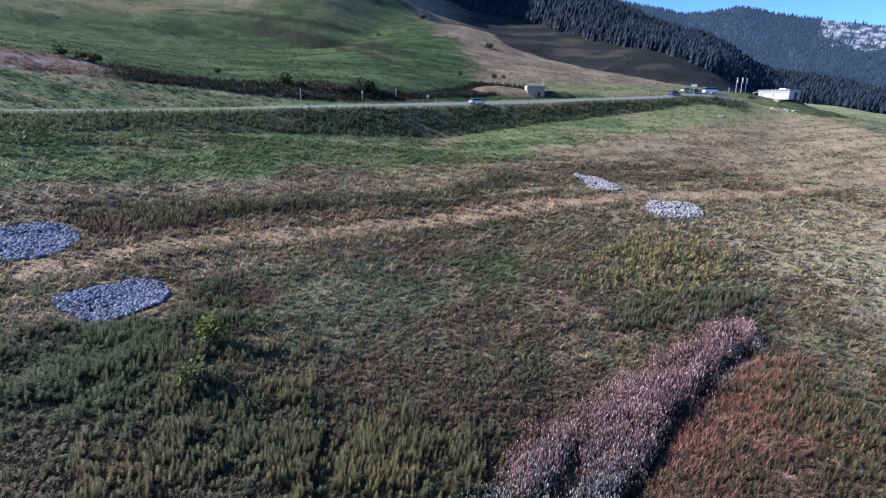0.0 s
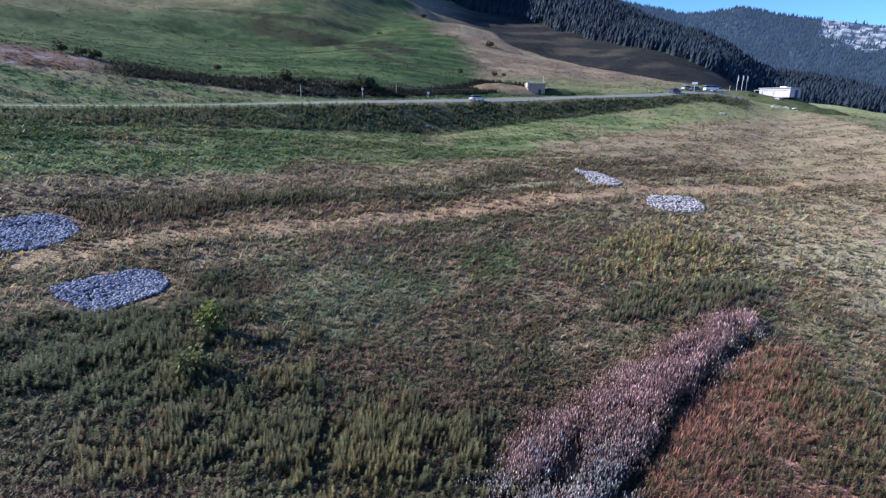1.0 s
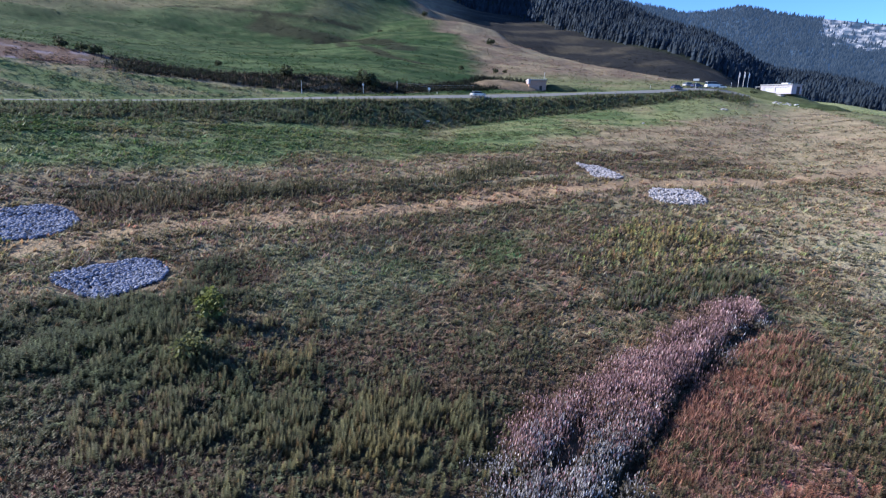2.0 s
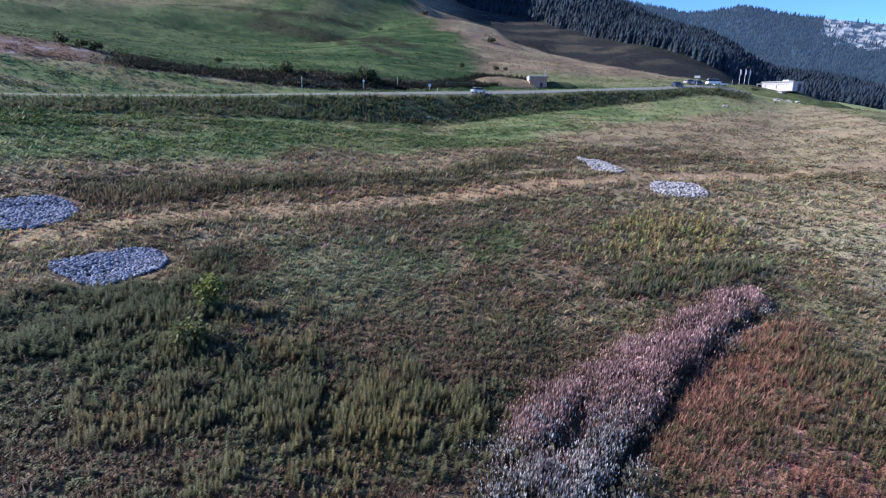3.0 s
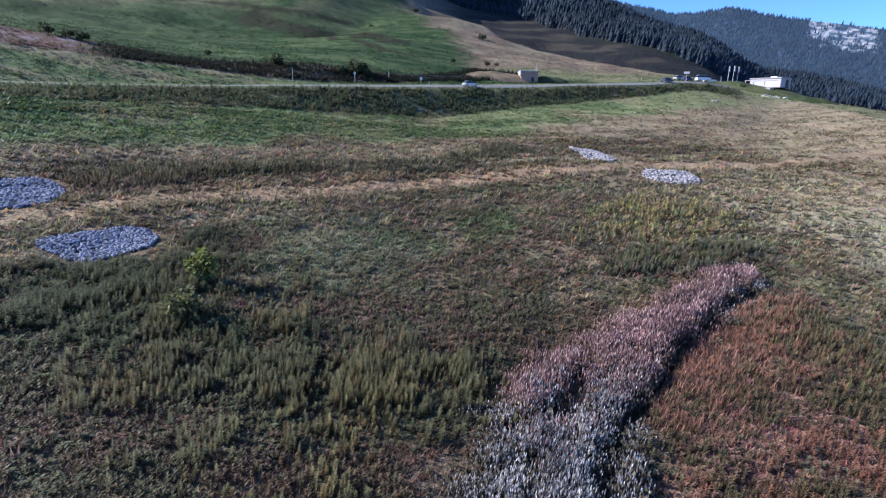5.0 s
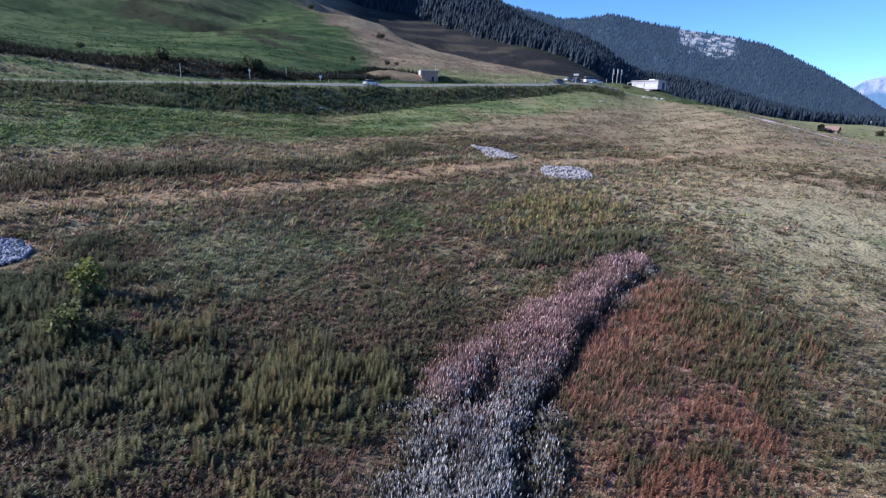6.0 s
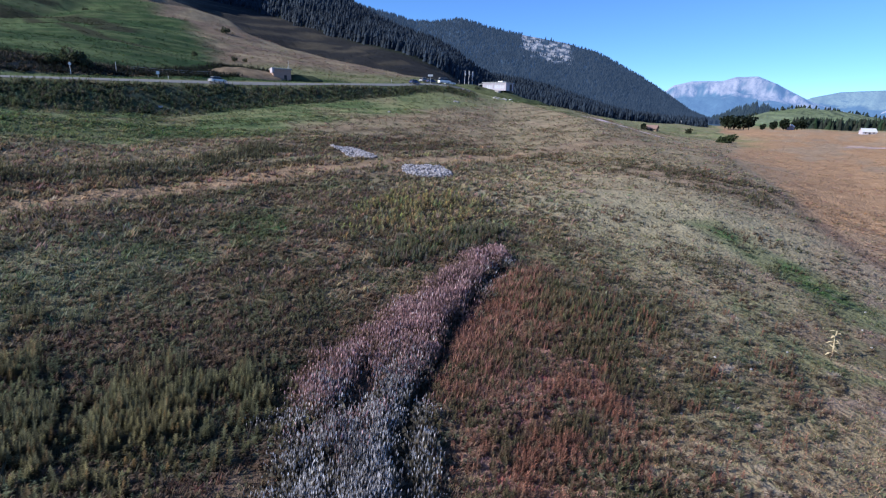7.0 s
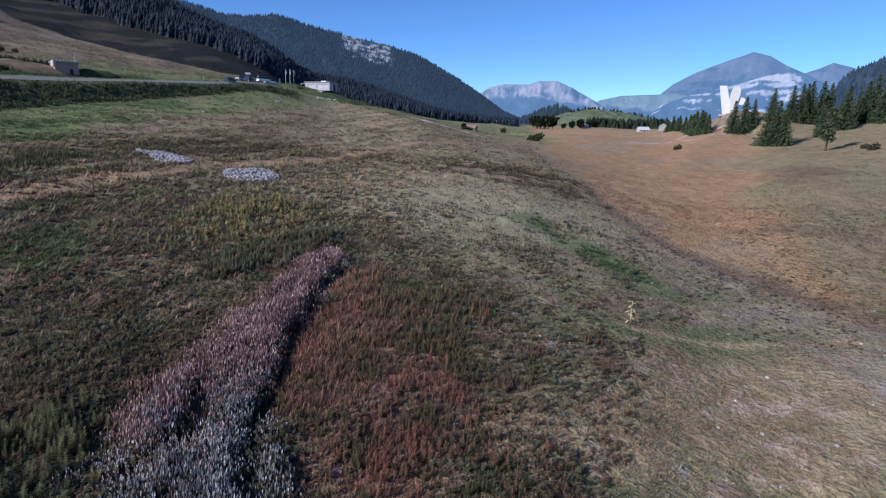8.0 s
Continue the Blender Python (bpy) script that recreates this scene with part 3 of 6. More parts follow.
    # bed of the reeds and the runnel beside them
    t = mix(t, C["brown"], reed_mask(x, y) * 0.8)
    t = mix(t, C["deep"], step(near_line(x, y, RUNNEL), 1.0, 0.25) * 0.85 * step(y, 44, 42))
    return np.clip(t * (0.82 + 0.36 * n3)[..., None], 0.004, 1)


# ---- ground sheet ----
def ground_sheet():
    az = np.concatenate([np.arange(-50, 94, 0.30), np.arange(94, 310, 6.0)])
    r = np.concatenate([np.geomspace(5, 14, 12)[:-1], np.geomspace(14, 240, 290)[:-1], np.geomspace(240, 900, 120)[:-1], np.geomspace(900, 4750, 16)])
    a, q = np.meshgrid(np.radians(az), r)
    x, y = (np.sin(a) * q).ravel(), (np.cos(a) * q).ravel()
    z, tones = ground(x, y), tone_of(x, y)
    n, m = len(az), len(r)
    i, j = np.meshgrid(np.arange(m - 1), np.arange(n), indexing="ij")
    k = (j + 1) % n
    faces = np.stack([i * n + j, (i + 1) * n + j, (i + 1) * n + k, i * n + k], -1).reshape(-1, 4)[:, ::-1]
    hub = len(x)
    verts = np.c_[np.r_[x, 0], np.r_[y, 0], np.r_[z, ground(0, 0)]]
    tones = np.r_[tones, tone_of(np.zeros(1), np.zeros(1))]
    ring = np.arange(n)
    cap = np.stack([np.full(n, hub), ring, (ring + 1) % n, (ring + 1) % n], -1)[:, ::-1]
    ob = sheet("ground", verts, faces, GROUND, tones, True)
    lid = sheet("ground", verts[np.r_[ring, hub]], np.stack([np.full(n, n), (ring + 1) % n, ring], -1), GROUND, tones[np.r_[ring, hub]], True)
    return ob, lid


bare, hub = ground_sheet()
tagged(bare, "rough alpine meadow with brown and green grass", "ground", kind="structure")
tagged(hub, "rough grass of the meadow under the flight", "ground", kind="structure")


# ---- mountains ----
SLOPES = {}


def ridge(name, bearings, heights, away, depth, foot, tones, label, rough=0.1, cells=64, seed=0, mat=None, cliff=0.0):
    """A mountain along a crest: bearings and heights of the crest at that distance, falling to the foot in front and behind."""
    az = np.linspace(bearings[0], bearings[-1], 60 + int(8 * (bearings[-1] - bearings[0])))
    top = np.interp(az, bearings, heights)
    v = np.linspace(-1, 0.5, cells)
    a, u = np.meshgrid(np.radians(az), v)
    q = away + u * depth
    fall = np.where(u < 0, 1 + u, 1 - 2 * u)
    x, y = np.sin(a) * q, np.cos(a) * q
    gully = rough_noise(a * away, u * depth * 0.5, depth * 0.22, 90 + seed, 4) - 0.5
    high = top[None, :] - foot
    wall = 0.58 * np.minimum(fall / 0.74, 1) + 0.36 * step(fall + gully * 0.25, 0.74, 0.84) + 0.06 * step(fall, 0.84, 1.0)
    z = foot + high * (fall ** 1.15 * (1 - cliff) + wall * cliff) + gully * np.maximum(high, 20) * rough * 4 * np.where(u < -0.02, (1 - fall) * fall * 2 + 0.12, 0.05)
    z = np.where(u <= -0.999, foot - 30, z)
    SLOPES[name] = (x, y, z, fall)
    n = len(az)
    i, j = np.meshgrid(np.arange(cells - 1), np.arange(n - 1), indexing="ij")
    faces = np.stack([i * n + j, i * n + j + 1, (i + 1) * n + j + 1, (i + 1) * n + j], -1).reshape(-1, 4)
    t = tones(x.ravel(), y.ravel(), z.ravel(), fall.ravel(), gully.ravel())
    ob = sheet(name, np.c_[x.ravel(), y.ravel(), z.ravel()], faces, mat or ROCKFACE, t, True)
    return tagged(ob, label, "mountain", kind="structure")


# the default wood tone is bluish: distance haze mixed into the colour
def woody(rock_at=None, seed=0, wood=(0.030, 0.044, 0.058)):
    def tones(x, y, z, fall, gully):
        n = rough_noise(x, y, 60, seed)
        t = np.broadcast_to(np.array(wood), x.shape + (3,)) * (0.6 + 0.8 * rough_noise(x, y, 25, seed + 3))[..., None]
        if rock_at is None:
            return t
        az = np.degrees(np.arctan2(x, y))
        scree = step(fall + (n - 0.5) * 0.3, 0.66, 0.74) * step(np.abs(az - rock_at) + (n - 0.5) * 2, 3.0, 2.0)
        return mix(t, np.array([0.36, 0.345, 0.34]), scree * step(rough_noise(x, y, 14, seed + 9), 0.44, 0.58))
    return tones


# bluish rock and low tones hold some of the haze of distance
def crag(rock=(0.29, 0.265, 0.27), low=(0.030, 0.050, 0.058), start=0.5, seed=0, patchy=1.5):
    def tones(x, y, z, fall, gully):
        n = 0.5 * rough_noise(x, y, 130, 50 + seed, 5) + 0.5 * rough_noise(x * 1.0, z * 1.3, 60, 55 + seed, 4)
        streak = rough_noise(np.arctan2(x, y) * 3600, z * 0.15, 26, 57 + seed, 3)
        t = mix(np.broadcast_to(np.array(low), x.shape + (3,)), np.array(rock), step(fall + (n - 0.5) * patchy + gully * 0.5, start, start + 0.10))
        return t * (0.35 + 0.6 * rough_noise(x, y, 60, 60 + seed) + 0.7 * streak)[..., None]
    return tones


def pasture(seed=0):
    def tones(x, y, z, fall, gully):
        return mix(np.broadcast_to(np.array([0.135, 0.165, 0.10]), x.shape + (3,)), C["lush"], step(rough_noise(x, y, 60, seed), 0.45, 0.75) * 0.6)
    return tones


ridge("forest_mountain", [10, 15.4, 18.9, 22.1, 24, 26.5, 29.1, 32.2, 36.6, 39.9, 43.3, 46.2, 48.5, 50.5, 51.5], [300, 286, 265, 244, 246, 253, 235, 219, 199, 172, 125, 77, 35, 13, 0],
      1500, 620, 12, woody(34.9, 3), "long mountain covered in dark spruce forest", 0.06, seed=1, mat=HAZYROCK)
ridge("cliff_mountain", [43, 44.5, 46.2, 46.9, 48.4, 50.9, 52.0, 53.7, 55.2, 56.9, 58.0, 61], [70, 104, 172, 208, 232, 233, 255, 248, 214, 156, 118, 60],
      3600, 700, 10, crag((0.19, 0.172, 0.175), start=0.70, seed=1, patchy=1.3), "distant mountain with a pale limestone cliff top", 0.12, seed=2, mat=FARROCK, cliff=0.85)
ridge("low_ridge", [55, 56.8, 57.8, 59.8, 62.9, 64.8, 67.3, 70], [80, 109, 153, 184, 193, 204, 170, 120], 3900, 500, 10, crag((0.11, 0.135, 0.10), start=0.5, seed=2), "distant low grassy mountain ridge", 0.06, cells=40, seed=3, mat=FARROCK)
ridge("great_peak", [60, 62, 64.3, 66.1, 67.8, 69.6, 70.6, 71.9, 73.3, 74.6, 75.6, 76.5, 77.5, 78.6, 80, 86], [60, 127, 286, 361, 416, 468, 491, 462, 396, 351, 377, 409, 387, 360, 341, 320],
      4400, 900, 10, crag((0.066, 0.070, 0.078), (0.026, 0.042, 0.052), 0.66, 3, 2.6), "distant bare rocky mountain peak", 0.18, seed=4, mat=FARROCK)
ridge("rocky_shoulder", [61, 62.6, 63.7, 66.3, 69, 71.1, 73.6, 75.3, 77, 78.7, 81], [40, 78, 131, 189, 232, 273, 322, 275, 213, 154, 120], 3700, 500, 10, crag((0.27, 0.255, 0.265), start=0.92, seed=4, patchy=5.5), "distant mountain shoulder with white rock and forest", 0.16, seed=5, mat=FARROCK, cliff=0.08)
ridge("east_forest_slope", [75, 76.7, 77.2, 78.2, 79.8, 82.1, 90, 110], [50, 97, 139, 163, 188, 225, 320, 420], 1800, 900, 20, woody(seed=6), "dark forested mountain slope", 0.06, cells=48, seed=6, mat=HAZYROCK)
ridge("green_knoll", [49.5, 50.6, 52.5, 54.7, 57.3, 60, 62.6, 64.7, 67], [0, 1, 19, 34, 42, 37, 27, 15, 5], 1100, 190, 5, pasture(8), "rounded green pasture knoll across the plain", 0.03, cells=32, seed=7)
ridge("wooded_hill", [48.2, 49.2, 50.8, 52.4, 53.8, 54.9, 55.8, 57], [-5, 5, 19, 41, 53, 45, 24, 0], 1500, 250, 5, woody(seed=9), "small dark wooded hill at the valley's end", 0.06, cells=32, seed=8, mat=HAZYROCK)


# ---- road ----
def polar(az, r):
    return math.sin(radians(az)) * r, math.cos(radians(az)) * r


def along_road(az, off=0.0):
    """A place on the road by bearing: x, y, z and the heading of the lane in degrees."""
    def mid(a):
        r = 0.5 * float(by_bearing(ROAD_NEAR[0], a) + by_bearing(ROAD_FAR[0], a)) + off
        return polar(a, r)
    (x0, y0), (x1, y1), (x, y) = mid(az - 0.3), mid(az + 0.3), mid(az)
    return x, y, float(ground(x, y)), math.degrees(math.atan2(y1 - y0, x1 - x0))


def road_sheet():
    az = np.arange(-72, 28.01, 0.25)
    shrink = np.interp(az, [-40, -20, -13], [2.2, 1.7, 0.0])
    r0, r1 = by_bearing(ROAD_NEAR[0], az) + 0.5 + shrink, by_bearing(ROAD_FAR[0], az) - 0.5 - shrink
    verts, tall = [], 7
    for k in range(tall):
        r = r0 + (r1 - r0) * k / (tall - 1)
        x, y = np.sin(np.radians(az)) * r, np.cos(np.radians(az)) * r
        verts.append(np.c_[x, y, lie(x, y) + 0.10 - 0.05 * abs(k - 3) / 3])
    n = len(az)
    i, j = np.meshgrid(np.arange(tall - 1), np.arange(n - 1), indexing="ij")
    faces = np.stack([i * n + j, i * n + j + 1, (i + 1) * n + j + 1, (i + 1) * n + j], -1).reshape(-1, 4)
    ob = sheet("road", np.concatenate(verts), faces, ASPHALT, None, True)
    return tagged(ob, "grey asphalt mountain road on an embankment", "road", kind="structure")


road_sheet()


# ---- cars ----
def car(place, paint, label, length=4.3, height=1.5, van=False):
    x, y, z, turn = place
    base = stand("car", x, y, turn, 0, z + 0.12)
    w, L, h = 0.88, length / 2, height
    roof0, roof1 = (-0.95 * L, 0.45 * L) if van else (-0.72 * L, 0.22 * L)
    side = [(-L, 0.35), (-L, 0.85), (-0.97 * L, h * 0.62), (-0.5 * L, h * 0.64), (0.45 * L, h * 0.62), (0.93 * L, h * 0.52), (L, 0.6), (L, 0.32)]
    bm = bmesh.new()
    a = [bm.verts.new((px, -w, pz)) for px, pz in side]
    b = [bm.verts.new((px, w, pz)) for px, pz in side]
    bm.faces.new(a)
    bm.faces.new(b[::-1])
    for k in range(len(side)):
        bm.faces.new((a[k], b[k], b[(k + 1) % len(side)], a[(k + 1) % len(side)]))
    bmesh.ops.recalc_face_normals(bm, faces=bm.faces)
    bmesh.ops.bevel(bm, geom=list(bm.edges), offset=0.06, segments=2, affect="EDGES")
    body = part("body", bm, paint, base)
    bm = bmesh.new()
    low, high = h * 0.6, h * 0.94
    lower = [bm.verts.new(p) for p in ((roof0 - 0.25, -w * 0.95, low), (roof1 + 0.65, -w * 0.95, low), (roof1 + 0.65, w * 0.95, low), (roof0 - 0.25, w * 0.95, low))]
    upper = [bm.verts.new(p) for p in ((roof0 + 0.1, -w * 0.78, high), (roof1, -w * 0.78, high), (roof1, w * 0.78, high), (roof0 + 0.1, w * 0.78, high))]
    for k in range(4):
        bm.faces.new((lower[k], lower[(k + 1) % 4], upper[(k + 1) % 4], upper[k]))
    bm.faces.new(upper)
    part("windows", bm, GLASS, base, "dark tinted car windows")
    part("roof", box(roof0 + 0.06, roof1 + 0.04, -w * 0.8, w * 0.8, high - 0.01, high + 0.06, 0.025), paint, base)
    for px in (-0.6 * L, 0.62 * L):
        for py in (-w + 0.04, w - 0.04):
            wheel = part("wheel", rod(0.32, -0.1, 0.1, sides=16), RUBBER, base)
            wheel.matrix_basis = pose(px, py, 0.32, 90)
            hub_cap = part("rim", rod(0.19, -0.115, 0.115, sides=12), PALEMETAL, wheel)
    for py in (-0.62, 0.62):
        part("headlight", box(L - 0.06, L + 0.015, py - 0.16, py + 0.16, 0.55, 0.68, 0.02), PALEMETAL, base)
        part("tail_light", box(-L - 0.012, -L + 0.05, py - 0.12, py + 0.12, 0.7, 0.86, 0.02), TAILRED, base)
    return tagged(base, label, "car", "cars by the road")


TAILRED = material("red lamp plastic", (0.35, 0.02, 0.02), 0.3, grain=4, fine=40, vary=0.1, bump=0.0)
car(along_road(3.2, -1.4), SILVER, "silver car driving on the mountain road")
car(along_road(21.9, 1.0), BLUECAR, "dark blue car on the road near the car park")
car(along_road(23.6, 4.5), BLUECAR, "small dark parked car beside a sign")
car(along_road(24.9, 4.0), WHITECAR, "white parked van by the building", 5.0, 2.1, True)
car(along_road(25.5, 9.0), WHITECAR, "white parked car beside the van")
car(along_road(22.9, 8.0), SILVER, "silver parked car at the roadside")


# ---- posts and signs along the road ----
def marker_post(x, y, tall, label, disc=False, panel=None):
    base = stand("road_post", x, y, math.degrees(-math.atan2(x, y)), 0.1)
    part("pole", rod(0.06, 0, tall, 0.05), PALEMETAL, base)
    part("foot", rod(0.11, 0, 0.25, 0.13), GREYWALL, base)
    if disc:
        bm = bmesh.new()
        bmesh.ops.create_cone(bm, cap_ends=True, segments=20, radius1=0.30, radius2=0.30, depth=0.05, matrix=Matrix.Translation((0, -0.11, tall - 0.5)) @ pose(0, 0, 0, 90))
        part("sign_plate", bm, PALEMETAL, base, "round pale road sign plate")
    if panel:
        part("sign_panel", box(-panel, panel, -0.16, -0.08, tall - 0.7, tall, 0.02), PALEMETAL, base, "pale rectangular sign panel")
    return tagged(base, label, "post", "posts along the road")


def beside(az, r):
    return polar(az, r)


marker_post(*beside(-14.2, 147), 3.4, "pale slender snow pole beside the road")
marker_post(*beside(-8.25, 152), 2.9, "roadside post with a round sign", True)
marker_post(*beside(-4.9, 161), 2.6, "pale slender snow pole on the grass verge")
marker_post(*beside(-1.7, 159), 1.7, "short post with a small panel beside the road", False, 0.35)
marker_post(*beside(-0.9, 158), 0.9, "short white roadside marker post")
marker_post(*beside(23.5, 213), 3.6, "sign post with a wide pale panel", False, 0.9)
marker_post(*beside(16.5, 183), 1.1, "short white roadside marker post")
marker_post(*beside(19.6, 205), 1.3, "short white roadside marker post")
marker_post(*beside(26.4, 238), 3.0, "thick short white post by the flagpoles")


def wire_fence(points, name_label):
    """Posts joined by two wires."""
    base = stand("fence", *points[0])
    home = base.matrix_basis.inverted()
    spots = []
    for (ax, ay), (bx, by) in zip(points[:-1], points[1:]):
        n = max(1, int(math.hypot(bx - ax, by - ay) / 4.0))
        spots += [(ax + (bx - ax) * k / n, ay + (by - ay) * k / n) for k in range(n)]
    ends = []
    for x, y in spots:
        z = float(ground(x, y))
        p = part("post", rod(0.07, -0.2, 1.25, 0.06, 6), WOOD, base)
        p.matrix_basis = home @ pose(x, y, z)
        ends.append(Vector((x, y, z)))
    for lift in (0.6, 1.1):
        bm = bmesh.new()
        for a, b in zip(ends[:-1], ends[1:]):
            mid = (a + b) / 2 + Vector((0, 0, lift))
            turn = (b - a).to_track_quat("Z", "Y").to_matrix().to_4x4()
            bmesh.ops.create_cone(bm, segments=4, radius1=0.015, radius2=0.015, depth=(b - a).length, matrix=home @ Matrix.Translation(mid) @ turn)
        part("wire", bm, PALEMETAL, base)
    return tagged(base, name_label, "fence")


wire_fence([polar(-4, 166), polar(0, 170), polar(4, 177)], "low wooden post and wire fence along the verge")


# ---- earth-covered shelter by the road ----
def shelter():
    x, y = polar(9.1, 181.5)
    z = 26.6
    base = stand("roadside_shelter", x, y, 2, 0, z)
    base.scale = (0.86, 0.86, 0.92)
    bm = block(bmesh.new(), -3.2, 0.55, 0, 0.4, 0, 4.0)
    block(bm, 1.55, 3.0, 0, 0.4, 0, 4.0)
    block(bm, 0.55, 1.55, 0, 0.4, 2.3, 4.0)
    part("front_wall", bm, PINKWALL, base, "pinkish-grey masonry front wall in shade")
    part("door", box(0.55, 1.55, 0.18, 0.28, 0, 2.3), DARK, base, "dark recessed doorway")
    part("side_wall", box(-3.2, -2.85, 0.4, 6.5, 0, 4.0), PINKWALL, base)
    part("side_wall", box(2.65, 3.0, 0.4, 6.5, 0, 4.0), PINKWALL, base)
    part("roof_slab", box(-3.5, 3.3, -0.45, 6.8, 4.0, 4.35, 0.05), GREYWALL, base, "flat grey concrete roof slab")
    part("parapet", box(-3.62, -2.9, -0.6, 2.8, 2.9, 4.5, 0.05), WHITEWALL, base, "sunlit white wing wall")
    for k in range(7):
        part("rail_post", rod(0.035, 4.35, 5.0, sides=6, at=(-2.4 + 0.85 * k, 0)), PALEMETAL, base)
    part("mast", rod(0.06, 4.35, 6.8, 0.04, 8, (2.4, 1.0)), PALEMETAL, base)
    return tagged(base, "small concrete shelter with a flat roof dug into the slope", "shelter")


def mound(x, y, rx, ry, h, tone, label, turn=0.0, seed=0):
    """A grassy heap of earth that grows out of the ground."""
    n, m = 40, 14
    a, u = np.meshgrid(np.linspace(0, 2 * np.pi, n, endpoint=False), np.linspace(0, 1, m))
    lx, ly = np.cos(a) * u * rx, np.sin(a) * u * ry
    c, s = math.cos(radians(turn)), math.sin(radians(turn))
    px, py = x + lx * c - ly * s, y + lx * s + ly * c
    top = h * np.clip(1 - u**2.4, 0, 1) * (0.65 + 0.7 * rough_noise(px, py, 4, 80 + seed))
    pz = ground(px, py) + top - np.where(u > 0.98, 0.4, 0.0)
    i, j = np.meshgrid(np.arange(m - 1), np.arange(n), indexing="ij")
    k = (j + 1) % n
    faces = np.stack([i * n + j, (i + 1) * n + j, (i + 1) * n + k, i * n + k], -1).reshape(-1, 4)
    t = np.array(tone) * (0.4 + 1.2 * rough_noise(px, py, 1.6, 81 + seed))[..., None]
    ob = sheet("earth_mound", np.c_[px.ravel(), py.ravel(), pz.ravel()], faces, GROUND, t.reshape(-1, 3), True)
    return tagged(ob, label, "mound", kind="structure")


shelter()
mound(*polar(6.0, 184.5), 12.5, 6.5, 1.9, (0.185, 0.140, 0.095), "brown grassy earth mound beside the shelter", -12, 1)
mound(*polar(11.0, 185), 6.5, 3.5, 1.8, (0.05, 0.06, 0.03), "dark grassy slope beside the shelter wall", -20, 2)


# ---- white building with flagpoles ----
def white_building():
    x, y = polar(28.75, 233)
    base = stand("white_building", x, y, -30 - 30, 0, float(lie(x, y)) + 0.9)
    L, D, H = 10.8, 6.2, 3.0
    bm = bmesh.new()
    slots = [(1.2, 4.4), (5.2, 10.0)]
    edge = 0.0
    for a, b in slots:
        block(bm, edge, a, 0, 0.35, 0, H)
        block(bm, a, b, 0, 0.35, 0, 0.8)
        block(bm, a, b, 0, 0.35, 2.3, H)
        edge = b
    block(bm, edge, L, 0, 0.35, 0, H)
    part("front_wall", bm, WHITEWALL, base)
    part("end_wall", box(0, 0.35, 0.35, D, 0, H), WHITEWALL, base)
    bm = block(bmesh.new(), L - 0.35, L, 0.35, 3.0, 0, H)
    block(bm, L - 0.35, L, 5.2, D, 0, H)
    block(bm, L - 0.35, L, 3.0, 5.2, 2.5, H)
    part("end_wall", bm, WHITEWALL, base)
    part("back_wall", box(0.35, L - 0.35, D - 0.35, D, 0, H), WHITEWALL, base)
    part("door", box(L - 0.28, L - 0.2, 3.0, 5.2, 0, 2.5), DARK, base, "dark entrance opening")
    part("roof", box(-0.3, L + 0.3, -0.3, D + 0.3, H, H + 0.3, 0.05), ROOF, base, "flat grey roof")
    part("roof_vent", box(L * 0.55, L * 0.75, 2, 4, H + 0.3, H + 0.75, 0.04), PALEMETAL, base)
    for a, b in slots:
        pane = part("window", box(a, b, 0.16, 0.22, 0.8, 2.3), PALEWIN, base, "bright reflecting window band")
        for k in range(1, 3 if b - a < 5 else 5):
            q = a + (b - a) * k / (3 if b - a < 5 else 5)
            part("mullion", box(q - 0.05, q + 0.05, 0.08, 0.16, 0.8, 2.3), PALEMETAL, pane)
    part("terrace", box(L * 0.45, L * 0.82, -2.4, -0.02, -2.8, -0.25, 0.05), GREYWALL, base, "pale concrete terrace")
    part("canopy", box(-2.4, -0.05, 0.5, 4.0, 2.5, 2.7, 0.04), ROOF, base)
    part("canopy_post", rod(0.09, 0, 2.5, sides=8, at=(-2.2, 0.8)), PALEMETAL, base)
    return tagged(base, "low white flat-roofed building on the knoll", "building")


PALEWIN = material("window glass", (0.50, 0.50, 0.56), 0.25, 0.0, grain=0.7, fine=8, vary=0.15, bump=0.0, spec=0.6)
white_building()
mound(115.5, 202.5, 18, 9.5, 2.3, (0.078, 0.090, 0.044), "grassy knoll under the white building and flagpoles", 138, 5)


mound(*polar(33.4, 219), 9, 5, 1.3, (0.050, 0.066, 0.030), "dark green grassy bank beside the white building", -30, 6)


def flagpole(az, r, tall):
    x, y = polar(az, r)
    base = stand("flagpole", x, y, -30, -1.0)
    part("pole", rod(0.09, 0, tall, 0.06, 10), PALEMETAL, base)
    part("plinth", box(-0.3, 0.3, -0.3, 0.3, -1.4, 0.35, 0.03), GREYWALL, base)
    verts, faces, n, m = [], [], 8, 5
    for j in range(m):
        for i in range(n):
            verts.append((0.08 + 0.04 * i, 0.07 * math.sin(1.3 * i + 0.4 * j), tall - 0.15 - 0.4 * j - 0.05 * i))
    for j in range(m - 1):
        for i in range(n - 1):
            k = j * n + i
            faces.append((k, k + 1, k + n + 1, k + n))
    flag = sheet("flag", verts, faces, CLOTH, None, True)
    flag.parent = base
    return tagged(base, "tall white flagpole with a limp pale flag", "flagpole", "three flagpoles")


for az, r, tall in ((26.95, 236, 6.0), (27.35, 237, 6.4), (27.7, 237.5, 6.4)):
    flagpole(az, r, tall)


# ---- stones ----
def pebble(seed, size=1.0, flat=0.6):
    rng = random.Random(seed)
    bm = bmesh.new()
    bmesh.ops.create_icosphere(bm, subdivisions=1, radius=size)
    for v in bm.verts:
        v.co *= 0.75 + 0.5 * rng.random()
        v.co.z *= flat
    return bm


